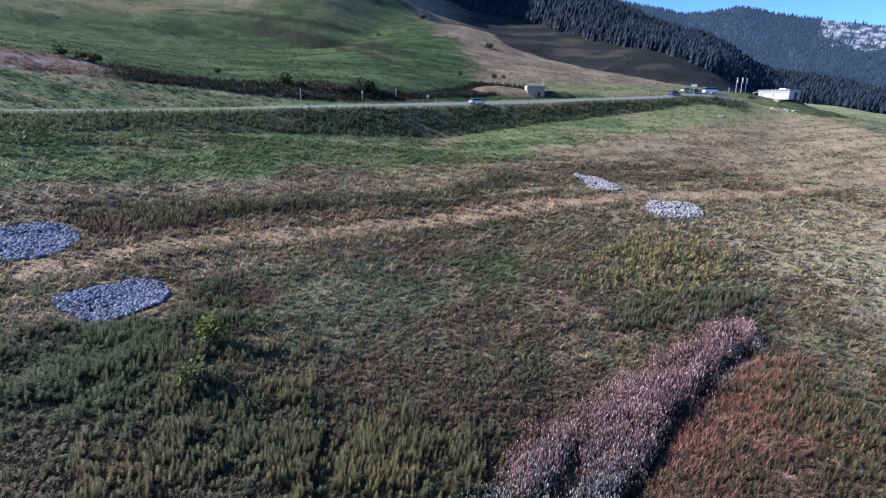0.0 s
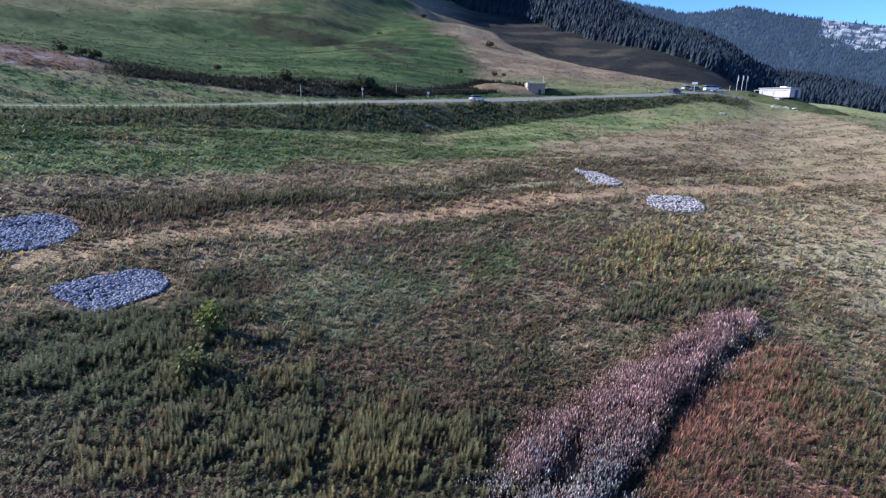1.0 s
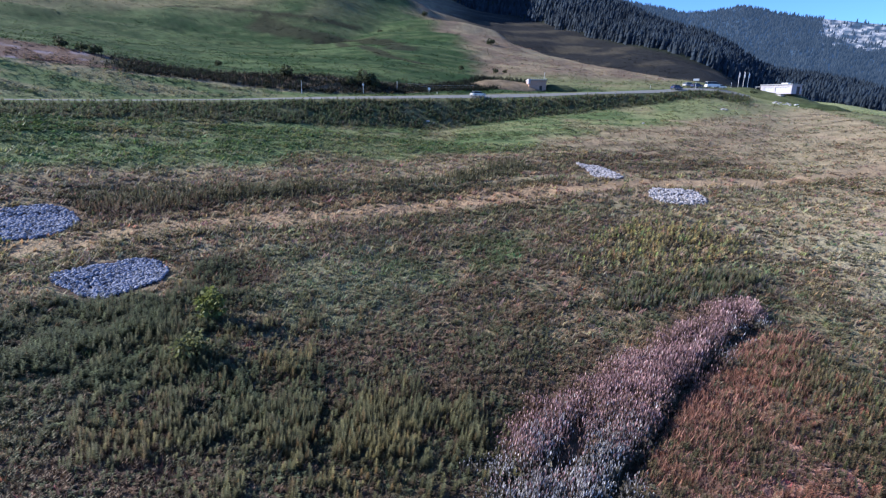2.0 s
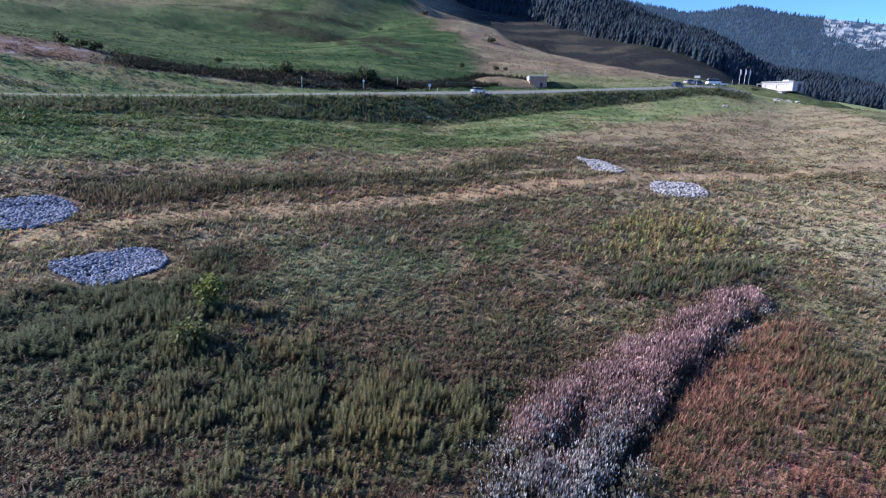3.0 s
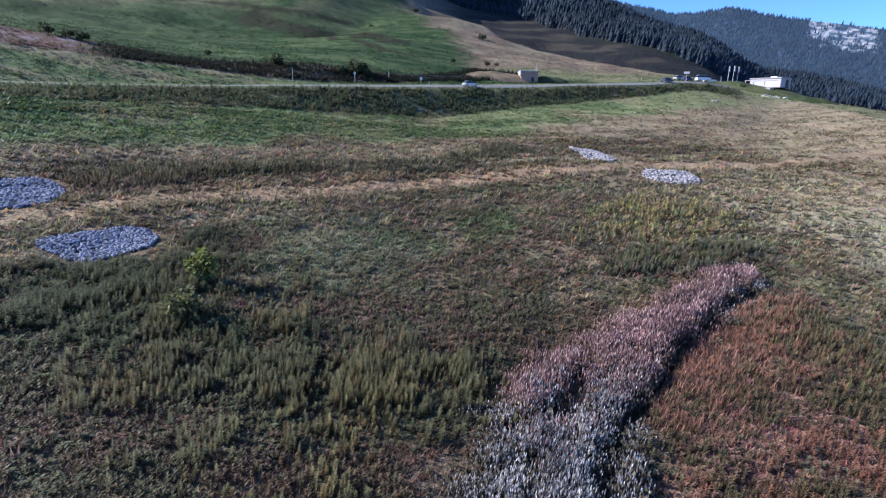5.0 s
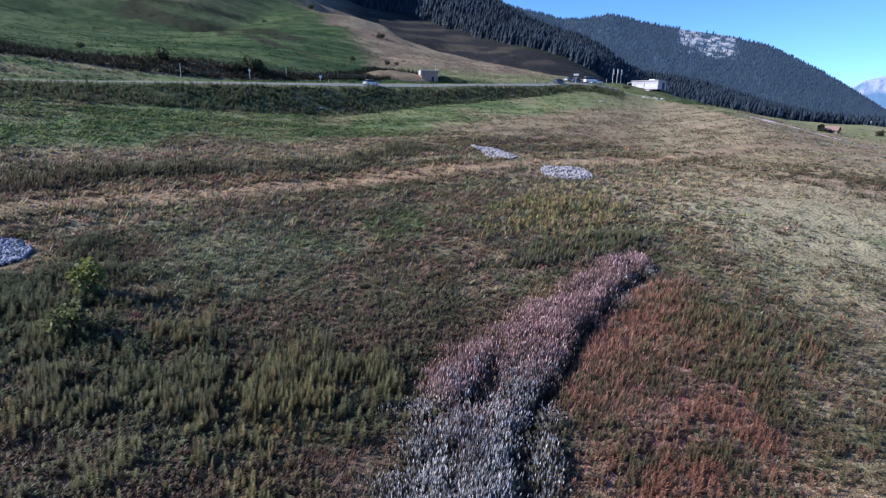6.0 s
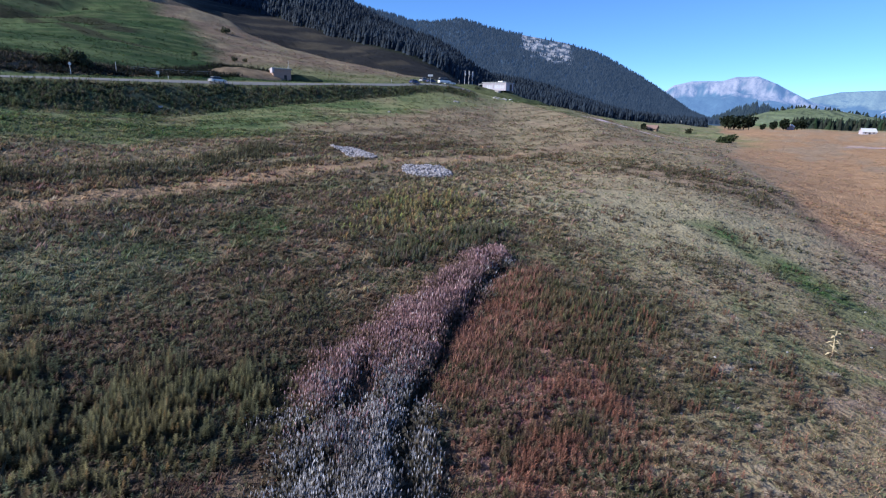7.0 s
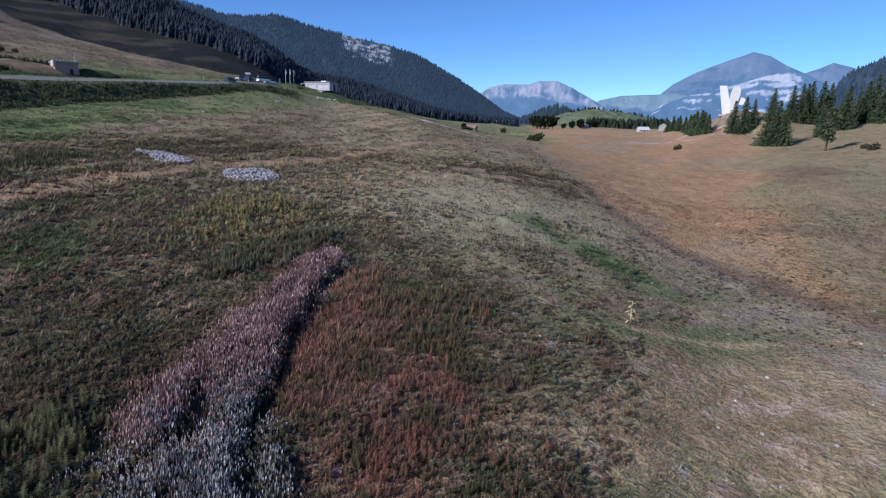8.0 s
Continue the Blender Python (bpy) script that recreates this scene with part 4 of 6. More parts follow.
def boulder(x, y, size, label, seed=0):
    ob = part("boulder", pebble(seed, size), STONE)
    ob.matrix_basis = pose(x, y, float(ground(x, y)) + size * 0.15, 0, 0, seed * 77)
    return tagged(ob, label, "boulder")


def stone_arrays(seed):
    bm = pebble(seed, 1.0, 0.65)
    bm.verts.ensure_lookup_table()
    v = np.array([q.co[:] for q in bm.verts])
    f = np.array([[w.index for w in q.verts] for q in bm.faces])
    bm.free()
    return v, f


def stone_bed(corners, count, size, label, seed, tone=(0.46, 0.44, 0.44), single=150):
    """A spread of broken stone inside four corners: some stones lie singly on top, the rest is one mass."""
    rng = np.random.default_rng(seed)
    a, b, c, d = (np.array(p, float) for p in corners)
    u, v = rng.random(3 * count), rng.random(3 * count)
    inside = np.where(np.abs(2 * u - 1) ** 3.4 + np.abs(2 * v - 1) ** 3.4 < 1)[0][:count]
    u, v = u[inside], v[inside]
    p = (a * (1 - u)[:, None] + b * u[:, None]) * (1 - v)[:, None] + (d * (1 - u)[:, None] + c * u[:, None]) * v[:, None]
    p += (np.stack([smooth_noise(p[:, 0], p[:, 1], 2.5, seed), smooth_noise(p[:, 1], p[:, 0], 2.5, seed + 1)], -1) - 0.5) * 0.9
    z = ground(p[:, 0], p[:, 1])
    kinds = [stone_arrays(900 + k) for k in range(6)]
    base = stand("stone_bed", *p.mean(0))
    home = np.array(base.matrix_basis.translation)
    V, F, T, at = [], [], [], 0
    for k in range(single, count):
        sv, sf = kinds[k % 6]
        s = size * (0.55 + 0.9 * rng.random() ** 1.5)
        ang = rng.random() * 6.28
        m = np.array([[math.cos(ang), -math.sin(ang), 0], [math.sin(ang), math.cos(ang), 0], [0, 0, 1]])
        V.append(sv @ m.T * s + np.array((p[k, 0], p[k, 1], z[k] + 0.02 + 0.16 * rng.random())) - home)
        F.append(sf + at)
        T.append(np.tile(np.array(tone) * (0.2 + 1.15 * rng.random()), (len(sv), 1)))
        at += len(sv)
    mass = sheet("rubble", np.concatenate(V), np.concatenate(F), RUBBLE, np.concatenate(T))
    mass.parent = base
    tagged(mass, "loose broken limestone", kind="stuff")
    shapes = []
    for sv, sf in kinds[:4]:
        first = sheet("stone", sv * size, sf, RUBBLE, np.tile(np.array(tone) * 1.15, (len(sv), 1)))
        first.parent = base
        shapes.append(first)
    for k in range(single):
        ob = shapes[k] if k < 4 else new("stone", shapes[k % 4].data)
        ob.parent = base
        grow = 0.8 + 0.7 * rng.random()
        ob.matrix_basis = pose(p[k, 0] - home[0], p[k, 1] - home[1], z[k] - home[2] + 0.16, 20 * rng.normal(), 20 * rng.normal(), 360 * rng.random()) @ Matrix.Scale(grow, 4)
    return tagged(base, label, "stones", "beds of broken stone")


RUBBLE = material("broken limestone", rough=0.85, grain=4, fine=25, vary=0.2, bump=0.4, tone=True)
stone_bed([(-33.6, 43.6), (-27.2, 39.0), (-22.8, 44.6), (-27.0, 49.2)], 3600, 0.118, "bed of broken pale limestone beside the track", 21, (0.245, 0.255, 0.32), 290)
stone_bed([(-49.5, 57.0), (-41.8, 48.2), (-36.8, 53.8), (-41.2, 60.2)], 3600, 0.14, "wide bed of broken pale limestone above the track", 22, (0.245, 0.255, 0.32), 290)
stone_bed([(22.8, 98.4), (24.6, 88.6), (29.2, 87.4), (27.6, 95.0)], 1400, 0.165, "narrow bed of broken pale limestone above the track", 23, (0.37, 0.345, 0.355))
stone_bed([(29.6, 82.2), (29.2, 74.4), (36.8, 75.2), (38.4, 83.0)], 1700, 0.165, "oval bed of broken pale limestone below the track", 24, (0.37, 0.345, 0.355))
rock_rng = random.Random(5)
for k in range(30):
    boulder(*polar(29.9 + 0.09 * k + rock_rng.uniform(-0.1, 0.1), 219.0 - 0.05 * k + rock_rng.uniform(-2.5, 2.5)), rock_rng.uniform(0.25, 0.62), "pale boulder in a row below the white building", 60 + k)
boulder(*polar(31.6, 217.5), 1.0, "large pale boulder below the white building", 90)
boulder(*polar(26.0, 184), 0.7, "pale boulder on the grassy slope", 91)
boulder(*polar(26.3, 185), 0.45, "pale boulder on the grassy slope", 92)
boulder(*polar(19.3, 150), 0.45, "white stone in the grass", 93)
boulder(*polar(-1.8, 136), 0.55, "white stone at the foot of the road bank", 94)
boulder(*polar(-1.2, 136), 0.4, "white stone at the foot of the road bank", 95)
for k in range(26):
    q, w = rock_rng.uniform(24, 60), rock_rng.uniform(48, 84)
    boulder(*polar(w, q), rock_rng.uniform(0.07, 0.17), "small pale stone lying in the short grass", 100 + k)


# ---- trees and bushes ----
def cards(points, ways, size, rng, tones):
    """Small leaf faces: one bent quad for each point, pointing its way."""
    n = len(points)
    side = np.cross(ways, rng.normal(size=(n, 3)))
    side /= np.linalg.norm(side, axis=1, keepdims=True) + 1e-9
    s = (size * (0.6 + 0.8 * rng.random(n)))[:, None]
    drop = np.array([0, 0, -0.25])
    a, b = points - side * s * 0.5, points + side * s * 0.5
    c, d = points + ways * s + side * s * 0.3 + drop * s, points + ways * s - side * s * 0.3 + drop * s
    verts = np.stack([a, b, c, d], 1).reshape(-1, 3)
    faces = np.arange(4 * n).reshape(-1, 4)
    return verts, faces, np.repeat(tones, 4, axis=0)


def spruce_parts(seed, tall, broad, tone):
    """Arrays of a spruce's crown: drooping boughs in rings, thinner and shorter to the top."""
    rng = np.random.default_rng(seed)
    P, W, T, S = [], [], [], []
    rings = 22
    for k in range(rings):
        u = k / (rings - 1)
        z = tall * (0.07 + 0.93 * u)
        reach = broad * (1 - u) ** 0.8 * (0.85 + 0.3 * rng.random()) + 0.12
        boughs = int(15 - 8 * u)
        for b in range(boughs):
            ang = 6.283 * (b + rng.random() * 0.8) / boughs
            far = reach * (0.65 + 0.5 * rng.random())
            out = np.array([math.cos(ang), math.sin(ang), -0.22 - 0.2 * (1 - u)])
            bits = max(3, int(far / 0.34))
            for i in range(bits):
                v = (i + rng.random()) / bits
                base = np.array([0, 0, z]) + out * far * v + np.array([0, 0, 0.12 * far * v * v])
                for _ in range(2):
                    P.append(base + rng.normal(size=3) * 0.16)
                    way = out + rng.normal(size=3) * 0.55
                    W.append(way / np.linalg.norm(way))
                    T.append(np.array(tone) * (0.72 + 0.2 * v + 0.3 * rng.random()))
    return cards(np.array(P), np.array(W), 0.48, rng, np.array(T))


def trunk(bm_top, radius, seed=0, lean=0.03):
    rng = random.Random(seed)
    bm = bmesh.new()
    rings = []
    for k in range(7):
        u = k / 6
        off = (lean * bm_top * u * rng.uniform(-1, 1), lean * bm_top * u * rng.uniform(-1, 1))
        rings.append([bm.verts.new((off[0] + math.cos(a * 0.785) * radius * (1.25 - u) ** 1.1, off[1] + math.sin(a * 0.785) * radius * (1.25 - u) ** 1.1, bm_top * u - (0.3 if k == 0 else 0))) for a in range(8)])
    for lo, hi in zip(rings[:-1], rings[1:]):
        for a in range(8):
            bm.faces.new((lo[a], lo[(a + 1) % 8], hi[(a + 1) % 8], hi[a]))
    return bm


def make_spruce(seed, tall, broad, tone):
    base = new("spruce_tree")
    part("trunk", trunk(tall * 0.97, 0.02 * tall, seed, 0.008), BARK, base)
    v, f, t = spruce_parts(seed, tall, broad, tone)
    crown = sheet("crown", v, f, NEEDLES, t)
    crown.parent = base
    return tagged(base, "tall dark green spruce on the grassy hill", "tree", "spruces on the hill")


SPRUCE_TONE = (0.056, 0.080, 0.042)
kinds = [make_spruce(300, 22, 6.2, SPRUCE_TONE), make_spruce(301, 22, 6.8, SPRUCE_TONE), make_spruce(302, 22, 5.8, (0.064, 0.090, 0.046))]
SPRUCES = [(69.75, 290, 14.3), (70.62, 289, 16.0), (71.3, 291, 12.8), (72.7, 292, 14.0), (72.6, 240, 14.7), (73.85, 236, 13.6), (73.25, 237, 15.8), (74.1, 304, 15.7), (74.75, 307, 17.2), (75.4, 311, 18.5),
           (76.2, 311, 18.8), (76.75, 313, 17.7), (76.48, 258, 11.9), (78.0, 289, 17.2), (77.6, 295, 11.5), (78.75, 305, 14.0), (79.25, 307, 17.4), (79.8, 307, 19.6), (80.6, 300, 20), (81.6, 296, 21), (82.8, 294, 21), (75.1, 318, 17)]
for k, (az, r, tall) in enumerate(SPRUCES):
    x, y = polar(az, r)
    m = pose(x, y, float(ground(x, y)) - 0.1, 0, 0, 47 * k) @ Matrix.Scale(tall / 22, 4)
    if k < 3:
        kinds[k].matrix_basis = m
    else:
        t = copy_thing(kinds[k % 3], Matrix.Identity(4))
        t.matrix_basis = m


def leafy(name, tall, broad, tone, label, group, seed, leaf=0.35, count=500, stem=0.25, high=0.35):
    """A broad-leaved tree or bush: trunk, limbs and an uneven crown of clumps."""
    rng = np.random.default_rng(seed)
    base = new(name)
    part("trunk", trunk(tall * 0.75, max(0.03, 0.022 * tall), seed, 0.05), BARK, base)
    bm = bmesh.new()
    lumps = []
    for k in range(9):
        ang, u = 6.283 * k / 9 + rng.random(), rng.random()
        end = Vector((math.cos(ang) * broad * (0.35 + 0.4 * u), math.sin(ang) * broad * (0.35 + 0.4 * u), tall * (high + (0.9 - high) * rng.random())))
        start = Vector((0, 0, tall * stem))
        bmesh.ops.create_cone(bm, segments=5, radius1=0.012 * tall, radius2=0.004 * tall, depth=(end - start).length, matrix=Matrix.Translation((start + end) / 2) @ (end - start).to_track_quat("Z", "Y").to_matrix().to_4x4())
        lumps.append((np.array(end), broad * (0.28 + 0.25 * rng.random())))
    part("limbs", bm, BARK, base)
    P, W, T = [], [], []
    for k in range(count):
        c, rad = lumps[k % 9]
        d = rng.normal(size=3)
        d /= np.linalg.norm(d)
        P.append(c + d * rad * (0.55 + 0.5 * rng.random()) * np.array([1, 1, 0.85]))
        W.append(d)
        T.append(np.array(tone) * (0.6 + 0.8 * rng.random()))
    P = np.array(P)
    P[:, 2] = np.maximum(P[:, 2], 0.1)
    v, f, t = cards(P, np.array(W), leaf, rng, np.array(T))
    crown = sheet("crown", v, f, LEAVES, t)
    crown.parent = base
    return tagged(base, label, "bush" if tall < 6 else "tree", group)


def plant_at(ob, az, r, size=1.0, turn=0.0):
    x, y = polar(az, r)
    ob.matrix_basis = pose(x, y, float(ground(x, y)) - 0.05, 0, 0, turn) @ Matrix.Scale(size, 4)
    return ob


plant_at(leafy("birch_tree", 13.5, 2.6, (0.085, 0.105, 0.06), "slender pale birch standing apart on the hill", "", 400, 0.6, 900, 0.2, 0.3), 77.0, 206)
dull = (0.05, 0.06, 0.03)
one = plant_at(leafy("bush", 4.0, 2.4, dull, "dark bush on the cut bank above the road", "bushes above the road", 401, 0.5, 420), -15.6, 160, 0.7)
for az, r, s, turn in ((-8.0, 160, 0.95, 40), (-9.4, 158, 0.55, 80), (-7.0, 159, 0.5, 10), (-21.6, 184, 0.4, 30), (-33.6, 178, 0.65, 160), (-32.2, 174, 0.5, 60), (-31.2, 172, 0.6, 90), (4.3, 300, 0.75, 20),
                       (4.9, 216, 0.4, 70), (1.5, 212, 0.4, 140), (-6.5, 330, 0.5, 33), (-2.2, 420, 0.8, 12), (28.3, 228, 0.5, 50), (5.8, 218, 0.3, 200)):
    t = copy_thing(one, Matrix.Identity(4))
    plant_at(t, az, r, s, turn)
bright = plant_at(leafy("young_bush", 2.6, 1.0, (0.16, 0.18, 0.055), "young yellow-green bush among the weeds", "", 402, 0.24, 420, 0.1, 0.15), -24.4, 41.5)
small = plant_at(leafy("young_bush", 2.0, 1.1, (0.12, 0.13, 0.055), "low yellow-green bush among the weeds", "", 403, 0.22, 320, 0.1, 0.12), -26.6, 36.5)
plant_at(leafy("willow_bush", 3.8, 4.4, (0.055, 0.075, 0.035), "wide round willow bush alone on the marsh", "", 404, 0.7, 700, 0.05, 0.12), 51.75, 290)
mound_bush = leafy("small_bush", 1.6, 1.4, (0.05, 0.055, 0.03), "small dark bush on the grassy plain", "bushes on the plain", 405, 0.4, 200, 0.05, 0.12)
plant_at(mound_bush, 65.3, 235)
for az, r, s in ((80.2, 200, 1.0), (79.6, 205, 0.7), (44.6, 330, 1.2), (48.6, 380, 1.5)):
    plant_at(copy_thing(mound_bush, Matrix.Identity(4)), az, r, s, az * 9)
far_tree = leafy("broadleaf_tree", 11, 4.6, (0.032, 0.045, 0.025), "dark round broadleaf tree at the edge of the plain", "trees across the plain", 406, 1.5, 560, 0.08, 0.10)
plant_at(far_tree, 51.6, 610)
for az, r, s in ((51.9, 612, 1.1), (52.3, 606, 0.95), (52.7, 612, 1.15), (53.1, 608, 1.0), (53.5, 615, 1.05), (54.6, 640, 0.55), (55.4, 640, 0.75), (56.2, 650, 0.95), (44.55, 345, 0.32), (57.0, 690, 0.8), (57.5, 700, 0.95)):
    plant_at(copy_thing(far_tree, Matrix.Identity(4)), az, r, s, az * 31)
pine = make_spruce(303, 12.5, 3.6, (0.060, 0.088, 0.045))
pine.name = "pine_tree"
tagged(pine, "green pine beside the path across the plain", "tree", "pines by the path")
PINES = [(64.3, 455, 9.3), (64.75, 440, 10.4), (65.3, 427, 10.3), (65.8, 401, 9.7), (66.2, 349, 10.5), (66.7, 319, 11.9), (67.15, 298, 11.3), (67.7, 294, 8.3), (66.45, 341, 10.2), (67.4, 304, 10.1), (67.75, 350, 6.8), (65.1, 434, 8.8)]
for k, (az, r, tall) in enumerate(PINES):
    plant_at(pine if k == 0 else copy_thing(pine, Matrix.Identity(4)), az, r, tall / 12.5, az * 53)


# ---- tall dead plant on the dry slope ----
def dead_plant():
    x, y = polar(62.6, 45.6)
    base = stand("dead_flower_stalk", x, y, 20, 0.03)
    bm = bmesh.new()
    path = [Vector((0, 0, 0)), Vector((0.12, 0, 0.6)), Vector((0.32, 0.05, 1.2)), Vector((0.45, 0.02, 1.9))]
    for a, b in zip(path[:-1], path[1:]):
        bmesh.ops.create_cone(bm, segments=7, radius1=0.05, radius2=0.04, depth=(b - a).length * 1.04, matrix=Matrix.Translation((a + b) / 2) @ (b - a).to_track_quat("Z", "Y").to_matrix().to_4x4())
    part("stalk", bm, STRAW, base)
    rng = random.Random(8)
    for k in range(12):
        u = 0.12 + 0.86 * k / 11
        c = Vector((0.45 * u, 0.02, 1.9 * u))
        a = k * 2.4
        d = Vector((math.cos(a), math.sin(a), rng.uniform(-0.3, 0.5)))
        s = Vector((-d.y, d.x, 0)).normalized() * 0.11
        n = 0.45 + 0.15 * rng.random()
        bm = bmesh.new()
        vs = [bm.verts.new(p) for p in (c, c + d * n * 0.5 + s, c + d * n + Vector((0, 0, -0.16)), c + d * n * 0.5 - s, c + d * n * 0.5 + Vector((0, 0, 0.05)))]
        for q in ((0, 1, 4), (1, 2, 4), (2, 3, 4), (3, 0, 4)):
            bm.faces.new([vs[i] for i in q])
        part("leaf", bm, STRAW, base)
    return tagged(base, "tall dried yellow plant stalk with withered leaves", "plant")


STRAW = material("dried yellow leaf", (0.44, 0.36, 0.22), 0.8, grain=4, fine=30, vary=0.3, bump=0.3)
dead_plant()


# ---- monument, huts and farm across the plain ----
def outline(name, points, thick, mat, parent, label=""):
    bm = bmesh.new()
    a = [bm.verts.new((px, -thick / 2, pz)) for px, pz in points]
    b = [bm.verts.new((px, thick / 2, pz)) for px, pz in points]
    bm.faces.new(a)
    bm.faces.new(b[::-1])
    for k in range(len(points)):
        bm.faces.new((a[k], b[k], b[(k + 1) % len(points)], a[(k + 1) % len(points)]))
    bmesh.ops.recalc_face_normals(bm, faces=bm.faces)
    return part(name, bm, mat, parent, label)


def arc(cx, cz, rad, a0, a1, n=16):
    return [(cx + rad * math.cos(radians(a0 + (a1 - a0) * k / n)), cz + rad * math.sin(radians(a0 + (a1 - a0) * k / n))) for k in range(n + 1)]


def monument():
    x, y = polar(69.25, 322)
    base = stand("white_monument", x, y, -69, -2.9)
    base.scale = (0.76, 0.76, 0.76)
    outline("left_wing", [(-3.8, 0), (0.9, 0), (0.1, 8), (-1.6, 13), (-2.4, 16.6), (-3.1, 18.6), (-7.5, 18.6)], 3.2, PLANK, base, "tall white slanting concrete wing")
    right = outline("right_wing", [(-0.4, 0), (1.6, 0), (3.2, 6), (4.6, 12)] + arc(2.3, 15.6, 2.5, 0, 180, 14) + [(-1.0, 12), (-0.7, 6)], 2.2, PLANK, base, "rounded white concrete wing")
    right.matrix_basis = pose(0.6, -1.6, 0, 0, 0, 10)
    outline("disc", arc(6.7, 8.7, 2.4, 0, 345, 22), 1.6, PLANK, base, "white concrete disc")
    part("plinth", box(-6, 8, -4, 4, -1.2, 0.15, 0.1), GREYWALL, base)
    return tagged(base, "large white abstract concrete monument on a rise", "monument")


mound(*polar(69.25, 321), 17, 12, 3.6, (0.24, 0.19, 0.15), "bare earth mound below the white monument", 20, 3)
monument()


def hut(az, r, turn, L, D, H, roof_mat, wall_mat, label, z=None):
    x, y = polar(az, r)
    base = stand("mountain_hut", x, y, turn, 0.3)
    bm = bmesh.new()
    for a, b, c, d in ((-L / 2, L / 2, -D / 2, -D / 2 + 0.3), (-L / 2, L / 2, D / 2 - 0.3, D / 2), (-L / 2, -L / 2 + 0.3, -D / 2 + 0.3, D / 2 - 0.3), (L / 2 - 0.3, L / 2, -D / 2 + 0.3, D / 2 - 0.3)):
        block(bm, a, b, c, d, 0, H)
    part("walls", bm, wall_mat, base)
    for s in (-1, 1):
        bm = bmesh.new()
        rise = D * 0.36
        lo, hi = (s * (D / 2 + 0.5), H - 0.3), (0, H + rise)
        vs = [bm.verts.new((px, py, pz + dz)) for dz in (0, 0.2) for px in (-L / 2 - 0.4, L / 2 + 0.4) for py, pz in (lo, hi)]
        for q in ((0, 1, 3, 2), (4, 5, 7, 6), (0, 1, 5, 4), (2, 3, 7, 6), (0, 2, 6, 4), (1, 3, 7, 5)):
            bm.faces.new([vs[i] for i in q])
        bmesh.ops.recalc_face_normals(bm, faces=bm.faces)
        part("roof_slope", bm, roof_mat, base)
        bm = bmesh.new()
        g = s * (L / 2 - 0.1)
        bm.faces.new([bm.verts.new(p) for p in ((g, -D / 2, H), (g, D / 2, H), (g, 0, H + rise - 0.1))])
        part("gable", bm, wall_mat, base)
    part("door", box(-0.6, 0.6, -D / 2 - 0.06, -D / 2 - 0.005, 0, 2.0), DARK, base)
    for px in (-L * 0.3, L * 0.3):
        part("window", box(px - 0.45, px + 0.45, -D / 2 - 0.05, -D / 2 - 0.005, 1.0, 2.0), DARK, base)
    return tagged(base, label, "hut", "huts on the plain")


PINKROOF = material("dull red-brown metal roof", (0.26, 0.17, 0.14), 0.6, 0.1, grain=0.7, fine=10, vary=0.12, bump=0.1)
hut(62.1, 520, -40, 9, 6.5, 2.2, PALEMETAL, WHITEWALL, "small hut with a pale metal roof beyond the marsh")
hut(63.9, 500, 30, 7, 7, 3.4, PALEMETAL, GREYWALL, "small hut with a pale roof beside the pines")
hut(45.35, 350, -60, 6.0, 4.6, 1.9, PINKROOF, WOOD, "low dark wooden barn with a dull red-brown roof")
hut(48.0, 640, -30, 12, 8, 3, PALEMETAL, WHITEWALL, "pale farmhouse at the forest's foot")
hut(48.6, 650, 10, 9, 7, 3, ROOF, WOOD, "farm shed at the forest's foot")
hut(55.4, 1010, -20, 10, 8, 4, PALEMETAL, WHITEWALL, "white hut near the top of the green knoll")
hut(56.7, 660, 15, 5, 5, 4.5, PALEMETAL, WHITEWALL, "small white hut among the trees")


# ---- plants that nobody could count ----
def strewn(name, kinds, x, y, tall, wide, tones, mat, label, category, seed, sink=0.03, z=None):
    """One mesh of many plants: kinds are (verts, triangles, shade) of unit height; tones one colour a plant."""
    rng = np.random.default_rng(seed)
    z = (ground(x, y) if z is None else z) - sink
    pick, ang = rng.integers(len(kinds), size=len(x)), rng.random(len(x)) * 6.283
    V, F, T, at = [], [], [], 0
    for k, (kv, kf, ks) in enumerate(kinds):
        i = np.where(pick == k)[0]
        if not len(i):
            continue
        c, s = np.cos(ang[i])[:, None], np.sin(ang[i])[:, None]
        vx, vy = kv[None, :, 0] * c - kv[None, :, 1] * s, kv[None, :, 0] * s + kv[None, :, 1] * c
        lean = 0.12 * kv[None, :, 2] * tall[i][:, None]
        px, py = x[i][:, None] + vx * wide[i][:, None] + lean, y[i][:, None] + vy * wide[i][:, None]
        pz = z[i][:, None] + kv[None, :, 2] * tall[i][:, None]
        V.append(np.stack([px, py, pz], -1).reshape(-1, 3))
        F.append((kf[None] + (at + np.arange(len(i)) * len(kv))[:, None, None]).reshape(-1, 3))
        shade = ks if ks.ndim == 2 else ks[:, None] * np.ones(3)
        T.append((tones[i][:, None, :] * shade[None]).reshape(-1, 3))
        at += len(i) * len(kv)
    ob = sheet(name, np.concatenate(V), np.concatenate(F), mat, np.clip(np.concatenate(T), 0.003, 0.9))
    return tagged(ob, label, category, kind="stuff")


